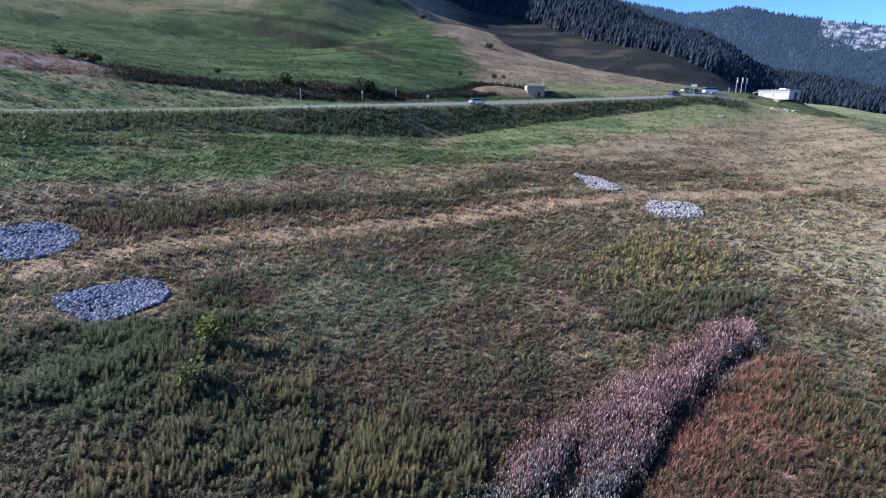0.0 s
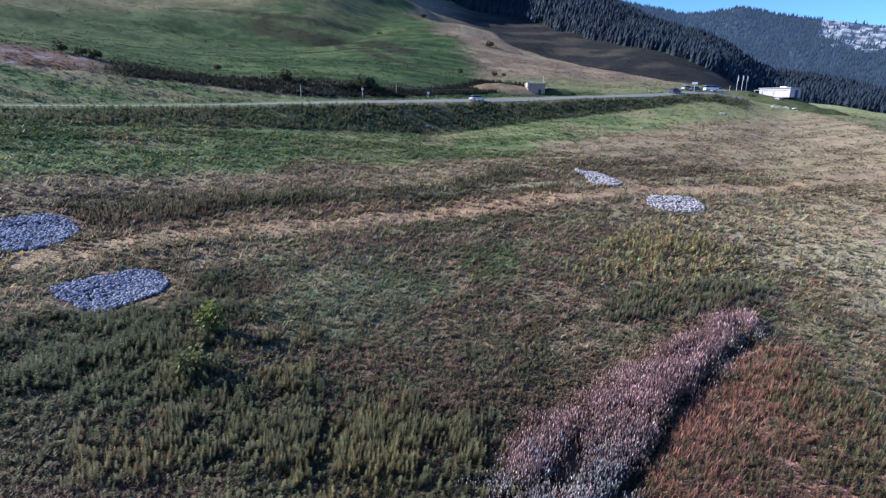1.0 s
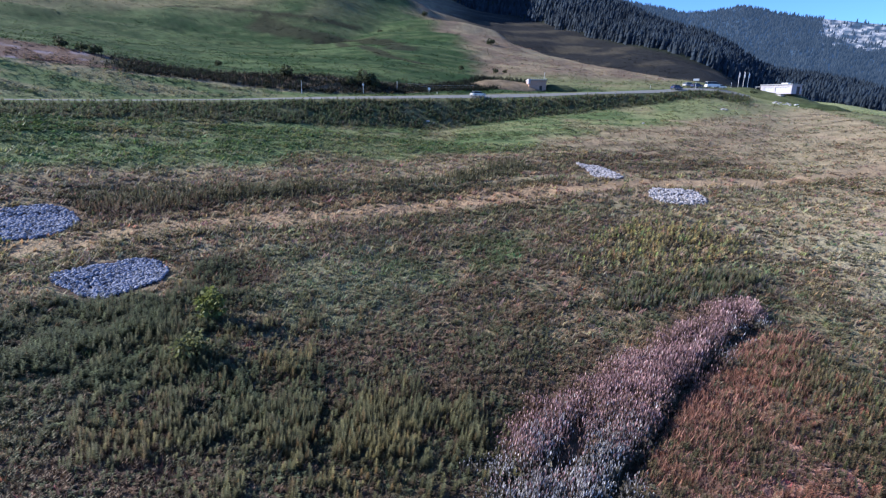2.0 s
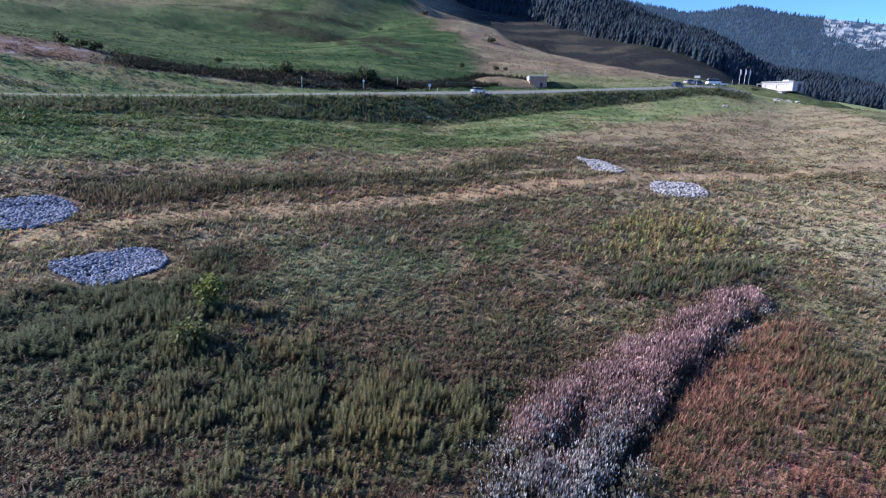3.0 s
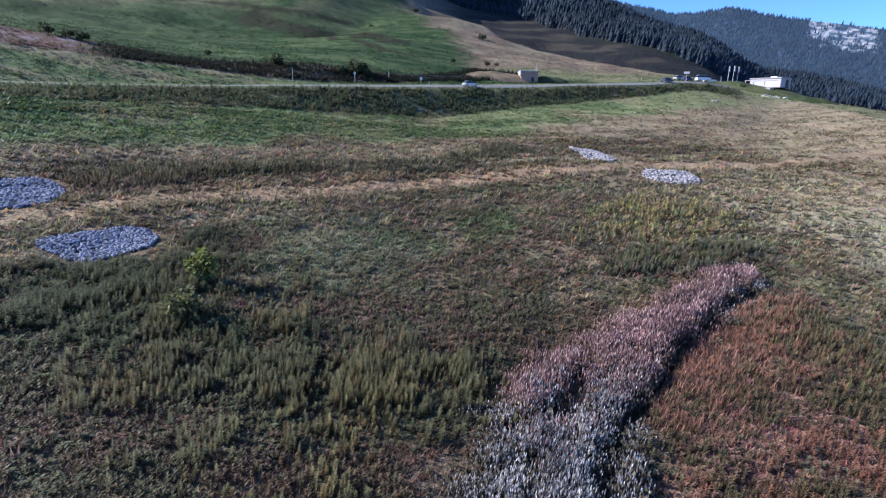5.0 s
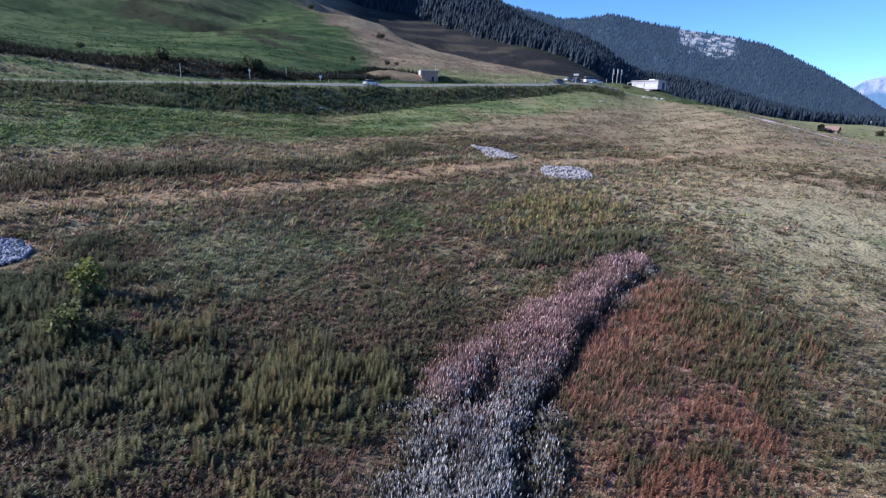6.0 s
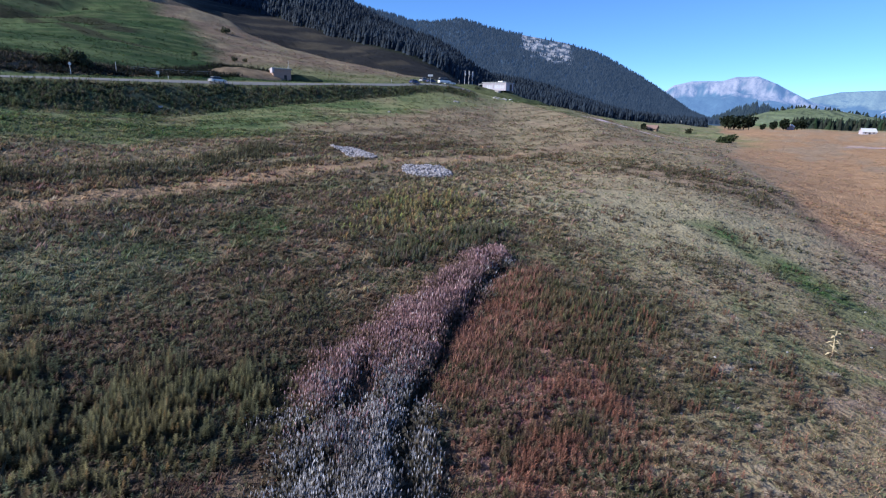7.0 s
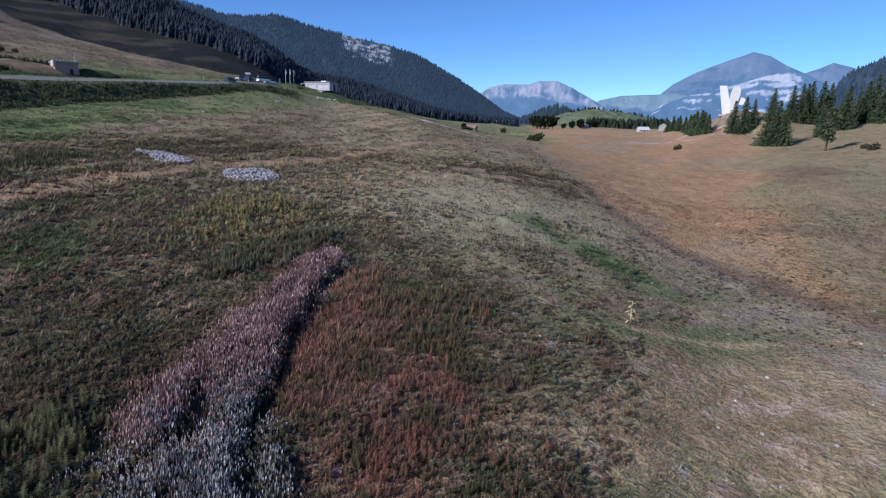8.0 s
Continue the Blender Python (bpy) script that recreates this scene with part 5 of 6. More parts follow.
def blades(n, spread, bend, width, seed):
    """A tuft: n single blades of unit height."""
    rng = np.random.default_rng(seed)
    V, F, S = [], [], []
    for k in range(n):
        a, h, w = rng.random() * 6.283, 0.55 + 0.45 * rng.random(), width * (0.7 + 0.6 * rng.random())
        d, o = np.array([math.cos(a), math.sin(a), 0]), rng.normal(size=3) * spread * np.array([1, 1, 0])
        side = np.array([-d[1], d[0], 0]) * w
        b = bend * (0.4 + 0.9 * rng.random())
        V += [o - side, o + side, o + d * b * h + np.array([0, 0, h])]
        F.append([3 * k, 3 * k + 1, 3 * k + 2])
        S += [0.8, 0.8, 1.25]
    return np.array(V), np.array(F), np.array(S)


def spike(leaves, reach, seed, head=None, rise=0.55):
    """An upright weed: leaves up a stem of unit height, head a colour factor for the top."""
    rng = np.random.default_rng(seed)
    V, F, S = [np.array([-0.02, 0, 0]), np.array([0.02, 0, 0]), np.array([0, 0, 1.0])], [[0, 1, 2]], [np.ones(3) * 0.6] * 3
    for k in range(leaves):
        u = (k + 0.5) / leaves
        a = k * 2.4 + rng.random()
        d = np.array([math.cos(a), math.sin(a), rise * (1 + 0.9 * u)])
        l = reach * (1.1 - 0.75 * u) * (0.8 + 0.4 * rng.random())
        side, c = np.array([-d[1], d[0], 0]) * 0.32 * l, np.array([0, 0, 0.12 + 0.85 * u])
        n = len(V)
        V += [c - side * 0.5, c + side, c + d * l]
        F.append([n, n + 1, n + 2])
        # lower leaves are tinted darker, painting the plant's self-shadow
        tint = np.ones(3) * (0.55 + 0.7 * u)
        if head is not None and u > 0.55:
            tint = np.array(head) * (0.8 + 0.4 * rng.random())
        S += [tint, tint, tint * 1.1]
    return np.array(V), np.array(F), np.array(S)


def reed(seed, plume):
    """A reed stem of unit height with leaves and a feathery plume."""
    rng = np.random.default_rng(seed)
    V, F, S = [], [], []
    for k in range(7):
        o = rng.normal(size=3) * np.array([0.24, 0.24, 0])
        b = rng.normal(size=2) * 0.1
        h = 0.5 + 0.5 * rng.random()
        top = o + np.array([b[0], b[1], h])
        light = 0.35 + 1.1 * rng.random() ** 1.3
        n = len(V)
        V += [o + (-0.02, 0, 0), o + (0.02, 0, 0), top]
        S += [np.array([0.72, 0.62, 0.54])] * 3
        F.append([n, n + 1, n + 2])
        for q in range(2):
            a = rng.random() * 1.57 + 1.57 * q
            w = np.array([math.cos(a), math.sin(a), 0]) * 0.027
            n = len(V)
            V += [top * 0.78 + o * 0.22, top * 0.92 + o * 0.08 + w, top + np.array([0, 0, 0.05]), top * 0.92 + o * 0.08 - w]
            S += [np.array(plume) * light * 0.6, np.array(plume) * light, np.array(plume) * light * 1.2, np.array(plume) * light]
            F += [[n, n + 1, n + 2], [n, n + 2, n + 3]]
        a = rng.random() * 6.28
        d = np.array([math.cos(a), math.sin(a), 0])
        n = len(V)
        V += [o + (0, 0, 0.15), o + d * 0.18 + (0, 0, 0.55), o + d * 0.34 + (0, 0, 0.40)]
        S += [np.array([0.5, 0.45, 0.35])] * 3
        F.append([n, n + 1, n + 2])
    return np.array(V), np.array(F), np.array(S)


def conifer(sides, tiers, seed):
    """A small far conifer of unit height in ragged tiers."""
    rng = np.random.default_rng(seed)
    V, F, S = [], [], []
    for k in range(tiers):
        u = k / tiers
        z0, z1, rad = 0.06 + 0.9 * u, min(1.0, 0.06 + 0.9 * u + 1.7 / tiers), 0.21 * (1 - u) ** 0.8 + 0.02
        n = len(V)
        V.append(np.array([0, 0, z1]))
        S.append(1.15)
        for s in range(sides):
            a = 6.283 * (s + 0.5 * rng.random()) / sides + k
            g = rad * (0.7 + 0.6 * rng.random())
            V.append(np.array([math.cos(a) * g, math.sin(a) * g, z0 - 0.04 * rng.random()]))
            S.append(0.75 + 0.3 * rng.random())
        for s in range(sides):
            F.append([n, n + 1 + s, n + 1 + (s + 1) % sides])
    return np.array(V), np.array(F), np.array(S)


def fan(az0, az1, r0, r1, count, seed, power=1.0):
    """Places strewn over a stretch round the origin; power under 1 packs them to the inner side."""
    rng = np.random.default_rng(seed)
    az, u = np.radians(az0 + (az1 - az0) * rng.random(count)), rng.random(count) ** (1 / power)
    r = np.sqrt(r0**2 + (r1**2 - r0**2) * u) if power == 1 else r0 + (r1 - r0) * u
    return np.sin(az) * r, np.cos(az) * r


def keep(x, y, chance, seed):
    ok = np.random.default_rng(seed).random(len(x)) < chance
    return x[ok], y[ok]


def grazed_short(x, y):
    """1 on the closely grazed slope between the reeds and the marsh."""
    az = np.degrees(np.arctan2(x, y))
    return np.clip(spot(x, y, 52, 50, 19, 11, -40, 0.4, 27, 6) + step(az, 38, 46) * step(az, 70, 60) * 0.6 * step(np.hypot(x, y), 38, 50), 0, 1) * (past_marsh(x, y) < 0)


def clear_of(x, y):
    """1 where plants may stand: off the stones, the track and the road."""
    r, az = np.hypot(x, y), np.degrees(np.arctan2(x, y))
    free = step(near_line(x, y, TRACK), 1.4, 3.2) * 0.8 + 0.2
    free = free * step(near_line(x, y, ROADLET), 2.2, 3.4)
    for bed in STONE_BEDS:
        free = free * (bed_distance(x, y, *bed) > 1.0)
    on_road = (r > by_bearing(ROAD_NEAR[0], az) - 0.5) & (r < by_bearing(ROAD_FAR[0], az) + 0.5) & (az < 30)
    return free * (1 - on_road)


def shades(x, y, seed, low=0.6, high=1.5, base=None):
    rng = np.random.default_rng(seed)
    t = tone_of(x, y) if base is None else np.broadcast_to(np.array(base), (len(x), 3))
    t = t * (low + (high - low) * rng.random(len(x)))[:, None] * (1 + 0.12 * rng.normal(size=(len(x), 3)))
    lot = rng.random(len(x))[:, None]
    t = np.where(lot < 0.10, t * (1.4, 1.34, 1.2), t)
    t = np.where((lot > 0.10) & (lot < 0.20) & (np.hypot(x, y) < 55)[:, None], t * (1.22, 0.86, 0.80), t)
    return np.where((lot > 0.20) & (lot < 0.38), t * (0.55, 0.66, 0.55), t)


# meadow grass, dense near the flight and thinner far off
tufts = [blades(7, 0.28, 0.5, 0.07, 500 + k) for k in range(5)]
fine = [blades(5, 0.4, 0.55, 0.075, 505 + k) for k in range(5)]
x, y = fan(-46, 90, 14, 66, 125000, 516, 0.8)
x, y = keep(x, y, clear_of(x, y) * (1 - 0.75 * reed_mask(x, y)) * (0.35 + 0.65 * step(rough_noise(x * 0.8, y * 1.3, 1.3, 36), 0.35, 0.6)), 517)
r, az = np.hypot(x, y), np.degrees(np.arctan2(x, y))
rng = np.random.default_rng(518)
size = (0.10 + 0.28 * rough_noise(x, y, 3.5, 34)) * (0.7 + 0.6 * rng.random(len(x))) * np.interp(az, [-40, 35, 55, 90], [1, 1, 0.5, 0.4])
strewn("short_grass", fine, x, y, size, 0.26 + 0.16 * rng.random(len(x)) + r * 0.002, shades(x, y, 519, 0.65, 1.5), LEAVES, "short uneven meadow grass, green and brown", "grass", 525)
x, y = fan(-46, 90, 16, 115, 56000, 510, 0.75)
x, y = keep(x, y, 0.35 + 0.65 * step(np.hypot(x, y), 45, 70), 509)
x, y = keep(x, y, clear_of(x, y) * (1 - 0.75 * reed_mask(x, y)) * (0.35 + 0.65 * step(rough_noise(x, y, 2.6, 33), 0.3, 0.6)) * (1 - 0.7 * grazed_short(x, y)), 511)
r = np.hypot(x, y)
rng = np.random.default_rng(512)
size = (0.35 + 0.45 * rough_noise(x, y, 4.5, 34)) * (0.7 + 0.6 * rng.random(len(x))) * np.interp(np.degrees(np.arctan2(x, y)), [-40, 30, 45, 90], [1, 1, 0.45, 0.3]) * np.where(past_marsh(x, y) > 0, 0.7, 1)
strewn("meadow_grass", tufts, x, y, size * np.interp(r, [20, 60], [0.6, 0.86]), (0.75 + 0.35 * rng.random(len(x)) + r * 0.008) * np.interp(r, [20, 60], [0.5, 1]) * np.interp(np.degrees(np.arctan2(x, y)), [30, 48, 90], [1, 0.7, 0.6]), shades(x, y, 513, 0.75, 1.5) * np.where(np.degrees(np.arctan2(x, y)) > 42, 0.5, 0)[:, None] + shades(x, y, 515, 0.8, 1.28) * np.where(np.degrees(np.arctan2(x, y)) > 42, 0.5, 1)[:, None], LEAVES, "rough tufted meadow grass, green and brown", "grass", 514)

# grass under the flight and behind it
x, y = fan(90, 314, 1, 26, 5000, 526)
rng = np.random.default_rng(527)
strewn("grass_patch", fine, x, y, 0.1 + 0.25 * rng.random(len(x)), 0.35 + 0.25 * rng.random(len(x)), shades(x, y, 528, 0.65, 1.4), LEAVES, "short uneven grass under the flight", "grass", 529)
x, y = fan(-46, 90, 1, 14.5, 2500, 535)
rng = np.random.default_rng(536)
strewn("grass_patch", fine, x, y, 0.1 + 0.25 * rng.random(len(x)), 0.35 + 0.25 * rng.random(len(x)), shades(x, y, 537, 0.65, 1.4), LEAVES, "short uneven grass below the flight", "grass", 538)

# field grass up to the road and on the hillside
x, y = fan(-46, 60, 105, 460, 46000, 520, 0.7)
x, y = keep(x, y, clear_of(x, y) * (past_marsh(x, y) < -1) * (0.3 + 0.7 * step(rough_noise(x * 0.4, y * 1.6, 6, 35), 0.35, 0.65)), 521)
rng = np.random.default_rng(522)
strewn("field_grass", fine, x, y, 0.2 + 0.25 * rng.random(len(x)), 1.6 + 1.2 * rng.random(len(x)), shades(x, y, 523, 0.8, 1.3), LEAVES, "short grass tussocks on the fields and hillside", "grass", 524)

# tall grey-green weeds, dark nettles west of them
weeds = [spike(20, 0.25, 530 + k) for k in range(6)]
stalky = [spike(30, 0.20, 750 + k, (1.45, 1.38, 1.25), 0.25) for k in range(6)] + [spike(32, 0.27, 757 + k, None, 0.2) for k in range(3)]
nettles = [spike(16, 0.40, 760 + k, None, 0.12) for k in range(5)]


def weed_chance(x, y):
    a = spot(x, y, -5.5, 26.8, 7.4, 4.2, -6, 0.35, 41, 3) + spot(x, y, 25.5, 49, 5, 1.6, 10, 0.4, 143, 2) + spot(x, y, 19.5, 47, 3.5, 1.7, 20, 0.4, 144, 2) * 0.8 + spot(x, y, -15, 35, 7, 5, 20, 0.4, 42, 3) * 0.8 + spot(x, y, -14, 28, 6, 4, 0, 0.5, 44, 3) * 0.7
    b = spot(x, y, -22, 41, 5, 2.5, 30, 0.5, 45, 3) * 0.6 + spot(x, y, -9, 21, 6, 2, 0, 0.5, 46, 2) * 0.4
    return np.clip(a + b, 0, 1) * (0.10 + 0.90 * step(rough_noise(x, y, 2.2, 47), 0.44, 0.56))


def nettle_chance(x, y):
    a = spot(x, y, -25, 35, 11, 5, 25, 0.4, 43, 3) + spot(x, y, -15, 31, 6, 3.5, 0, 0.5, 141, 3) * 0.45 + spot(x, y, -18, 46.5, 4, 3, 0, 0.5, 142, 2) * 0.7
    return np.clip(a, 0, 1) * (0.15 + 0.85 * step(rough_noise(x, y, 2.6, 147), 0.42, 0.55))


x, y = fan(-46, 36, 17, 58, 46000, 531, 0.8)
x, y = keep(x, y, weed_chance(x, y) * clear_of(x, y), 532)
rng = np.random.default_rng(533)
lot = rough_noise(x, y, 3.5, 48)
t = mix(np.broadcast_to(np.array([0.142, 0.144, 0.078]), (len(x), 3)), np.array([0.186, 0.168, 0.084]), step(lot, 0.5, 0.7)) * (0.5 + 0.85 * rng.random(len(x)))[:, None]
t = np.where((rng.random(len(x)) < 0.13)[:, None], t * (1.05, 0.80, 0.74), t)
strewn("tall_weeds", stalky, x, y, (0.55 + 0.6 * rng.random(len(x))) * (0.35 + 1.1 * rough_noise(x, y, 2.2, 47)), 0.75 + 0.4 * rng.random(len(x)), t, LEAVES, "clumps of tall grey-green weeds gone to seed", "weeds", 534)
x, y = fan(-46, 0, 19, 55, 26000, 771, 0.8)
x, y = keep(x, y, nettle_chance(x, y) * clear_of(x, y), 772)
rng = np.random.default_rng(773)
t = np.array([0.098, 0.112, 0.058]) * (0.55 + 0.9 * rng.random(len(x)) ** 1.3)[:, None] * np.where(rng.random(len(x)) < 0.12, 1.5, 1.0)[:, None]
strewn("nettles", nettles, x, y, (0.45 + 0.5 * rng.random(len(x))) * (0.5 + rough_noise(x, y, 2.6, 147)), 0.6 + 0.4 * rng.random(len(x)), t, LEAVES, "dense dark green nettles and docks", "weeds", 774)

# low dark brown herbs between
herbs = [spike(11, 0.36, 540 + k) for k in range(5)]
x, y = fan(-46, 60, 15, 75, 34000, 541, 0.7)
x, y = keep(x, y, clear_of(x, y) * np.clip(step(rough_noise(x, y, 3.4, 49), 0.46, 0.66) + spot(x, y, 0, 33, 13, 5, 8, 0.5, 1) * 0.7 + spot(x, y, -14, 22, 12, 4, -20, 0.6, 11) * 0.5, 0, 1) * (1 - reed_mask(x, y)) * (1 - 0.7 * spot(x, y, -9, 46, 9, 10, 20, 0.35, 3)), 542)
rng = np.random.default_rng(543)
lot = rough_noise(x, y, 6, 50)
t = mix(np.broadcast_to(np.array([0.116, 0.112, 0.058]), (len(x), 3)), np.array([0.150, 0.098, 0.066]), step(lot, 0.42, 0.62)) * (0.6 + 0.8 * rng.random(len(x)))[:, None]
strewn("low_herbs", herbs, x, y, 0.22 + 0.4 * rng.random(len(x)), 0.5 + 0.35 * rng.random(len(x)), t, LEAVES, "low brown and dark green meadow herbs", "weeds", 544)

# dark low scrub on the slope down to the marsh, and rank herbs among the docks
x, y = fan(38, 64, 66, 135, 16000, 780)
x, y = keep(x, y, spot(x, y, 78, 65, 21, 7.5, -52, 0.5, 28, 6) * step(rough_noise(x, y, 3.2, 148), 0.4, 0.58) * (past_marsh(x, y) < 0), 781)
rng = np.random.default_rng(782)
strewn("heath_scrub", herbs, x, y, 0.25 + 0.35 * rng.random(len(x)), 0.7 + 0.5 * rng.random(len(x)), shades(x, y, 783, 0.7, 1.5, (0.165, 0.142, 0.080)), LEAVES, "low brown-green scrub on the slope to the marsh", "weeds", 784)
x, y = fan(28, 56, 20, 50, 12000, 785)
x, y = keep(x, y, np.clip(spot(x, y, 26.5, 31, 5.5, 4.5, 30, 0.5, 29, 3), 0, 1) * 0.6 * (0.2 + 0.8 * step(rough_noise(x, y, 1.8, 149), 0.42, 0.58)), 786)
rng = np.random.default_rng(787)
strewn("rank_herbs", stalky, x, y, 0.4 + 0.5 * rng.random(len(x)), 0.6 + 0.3 * rng.random(len(x)), shades(x, y, 788, 0.7, 1.6, (0.170, 0.152, 0.086)), LEAVES, "dark olive herbs standing among the docks", "weeds", 789)

# low leafy clumps that make the meadow lumpy
rosettes = [spike(10, 0.62, 790 + k, None, 0.16) for k in range(6)]
x, y = fan(-42, 64, 22, 80, 52000, 791, 0.8)
x, y = keep(x, y, clear_of(x, y) * (1 - reed_mask(x, y)) * (past_marsh(x, y) < -4) * (0.12 + 0.88 * step(rough_noise(x, y, 1.7, 152), 0.47, 0.56)) * np.interp(np.degrees(np.arctan2(x, y)), [32, 42], [1, 0.35]) * (1 - 0.85 * grazed_short(x, y)) * (1 - 0.6 * spot(x, y, -9, 46, 9, 10, 20, 0.35, 3)), 792)
rng = np.random.default_rng(793)
lot = rough_noise(x, y, 2.8, 153) + 0.16 * rng.normal(size=len(x))
t = tone_of(x, y)
t = mix(t, np.array([0.125, 0.152, 0.082]), step(lot, 0.54, 0.62) * 0.75)
t = mix(t, np.array([0.190, 0.126, 0.086]), step(lot, 0.42, 0.34) * 0.75)
t = t * (0.55 + 1.05 * rng.random(len(x)))[:, None]
strewn("leafy_clumps", rosettes, x, y, 0.16 + 0.22 * rng.random(len(x)), (0.42 + 0.4 * rng.random(len(x))) * np.interp(np.hypot(x, y), [22, 70], [0.8, 1.3]), t, LEAVES, "low leafy clumps of meadow plants, green and brown", "weeds", 794)
x, y = 14 + 18 * rng.random(9000), 43 + 9 * rng.random(9000)
x, y = keep(x, y, np.clip(spot(x, y, 25.5, 48.5, 5, 2.2, 8, 0.7, 143, 2) + spot(x, y, 18, 45, 3.5, 2.4, 20, 0.7, 144, 2) * 0.8, 0, 1) * 0.4 * (0.15 + 0.85 * step(rough_noise(x, y, 1.3, 154), 0.42, 0.56)), 795)
strewn("sedge_clump", stalky, x, y, 0.35 + 0.7 * rng.random(len(x)), 0.75 + 0.4 * rng.random(len(x)), shades(x, y, 796, 0.6, 1.6, (0.150, 0.142, 0.096)), LEAVES, "tall grey-green herbs at the head of the reeds", "weeds", 797)

# brown and olive shrubs on the ledge above the track
x, y = fan(-40, 16, 60, 92, 16000, 800)
d = near_line(x, y, [(-39, 59.5), (-33, 62), (-27, 67), (-18, 72), (-6, 77), (4, 81)]) + (rough_noise(x, y, 3, 155) - 0.5) * 5
x, y = keep(x, y, step(d, 2.8, 0.8) * clear_of(x, y) * np.interp(x, [-30, -10], [0.75, 0.3]), 801)
rng = np.random.default_rng(802)
t = mix(np.broadcast_to(np.array([0.19, 0.135, 0.082]), (len(x), 3)), np.array([0.125, 0.125, 0.07]), step(x + 9 * rng.normal(size=len(x)), -36, -26)) * (0.5 + 0.9 * rng.random(len(x)))[:, None]
strewn("ledge_scrub", stalky, x, y, (0.5 + 0.6 * rng.random(len(x))) * np.interp(x, [-34, -10], [1.2, 0.7]), 0.9 + 0.5 * rng.random(len(x)), t, LEAVES, "withered brown scrub and tall weeds above the track", "weeds", 803)

# russet docks east of the reeds
russet = [spike(15, 0.24, 550 + k, (1.05, 0.86, 0.80)) for k in range(5)]
x, y = fan(10, 66, 14, 52, 30000, 551, 0.8)
c = np.clip(spot(x, y, 17.5, 26, 7.0, 5.5, 45, 0.6, 9) + spot(x, y, 13, 18, 5, 4, 45, 0.6, 10) * 0.7 + spot(x, y, 23, 35, 6, 3, 45, 0.6, 52) * 0.6 + spot(x, y, 25, 27, 11, 9, 20, 0.8, 53) * 0.4, 0, 1) * (1 - reed_mask(x, y)) * (0.25 + 0.75 * step(rough_noise(x, y, 1.8, 64), 0.42, 0.62))
x, y = keep(x, y, c, 552)
rng = np.random.default_rng(553)
lot = rough_noise(x, y, 2.5, 54)
t = mix(np.broadcast_to(np.array([0.285, 0.155, 0.108]), (len(x), 3)), np.array([0.142, 0.130, 0.072]), step(lot, 0.42, 0.6)) * (0.6 + 0.8 * rng.random(len(x)))[:, None]
strewn("russet_docks", russet, x, y, 0.3 + 0.5 * rng.random(len(x)), 0.55 + 0.4 * rng.random(len(x)), t, LEAVES, "rust-red withered dock plants", "weeds", 554)

# reeds: silvery near the flight, pinkish brown farther up
rng = np.random.default_rng(560)
x, y = -1 + 30 * rng.random(36000), 13 + 35 * rng.random(36000)
chance = reed_mask(x, y) * step(near_line(x, y, RUNNEL) + (rough_noise(x, y, 1.2, 72) - 0.5) * 0.9, 0.3, 0.7) * np.where(x > np.interp(y, [q[1] for q in RUNNEL], [q[0] for q in RUNNEL]), np.interp(y, [32, 36], [0.28, 1.0]), 1.0) * step(near_line(x, y, GAP), 0.2, 0.6) * (0.22 + 0.78 * step(rough_noise(x, y, 1.2, 55), 0.36, 0.52))
x, y = keep(x, y, chance, 561)
silver = step(rough_noise(x, y, 4, 56) * 9 + y, 35, 26) + spot(x, y, 22.5, 38.6, 4.5, 0.9, 45, 0.5, 57) * 0.6
pink = np.clip(1 - silver, 0, 1)
for name, want, plume, tone, label, seed in (
        ("silver_reeds", silver, (1.9, 1.85, 1.92), (0.275, 0.27, 0.262), "dense silvery-grey feathery reeds", 562),
        ("pink_reeds", pink, (1.6, 1.42, 1.46), (0.345, 0.262, 0.25), "dense pinkish-brown feathery reeds", 572)):
    rx, ry = keep(x, y, np.clip(want, 0, 1), seed)
    rng = np.random.default_rng(seed)
    t = np.array(tone) * ((0.6 + 0.9 * rng.random(len(rx)) ** 1.4) * (0.6 + 0.9 * rough_noise(rx, ry, 1.6, 74)))[:, None]
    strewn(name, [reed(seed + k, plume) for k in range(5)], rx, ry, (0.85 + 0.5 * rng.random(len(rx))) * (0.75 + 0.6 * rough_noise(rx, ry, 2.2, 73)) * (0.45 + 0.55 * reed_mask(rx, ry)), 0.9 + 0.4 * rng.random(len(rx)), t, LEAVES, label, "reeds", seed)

# rust-red grass on the east side of the runnel
rng = np.random.default_rng(575)
x, y = 8 + 20 * rng.random(22000), 20 + 22 * rng.random(22000)
line = np.array(RUNNEL)
side = x - np.interp(y, line[:, 1], line[:, 0])
c = step(side, 0.25, 0.7) * step(side + (rough_noise(x, y, 2, 69) - 0.5) * 6, 8.0, 1.4) * 0.5 * step(y, 23, 26) * step(y, 41, 37) * step(rough_noise(x, y, 1.5, 70), 0.3, 0.5)
x, y = keep(x, y, c, 576)
rng = np.random.default_rng(577)
t = np.array([0.35, 0.178, 0.130]) * (0.45 + 0.9 * rng.random(len(x)))[:, None]
strewn("rust_grass", fine, x, y, 0.35 + 0.5 * rng.random(len(x)), 0.4 + 0.3 * rng.random(len(x)), t, LEAVES, "rust-red tall grass beside the dark runnel", "grass", 579)

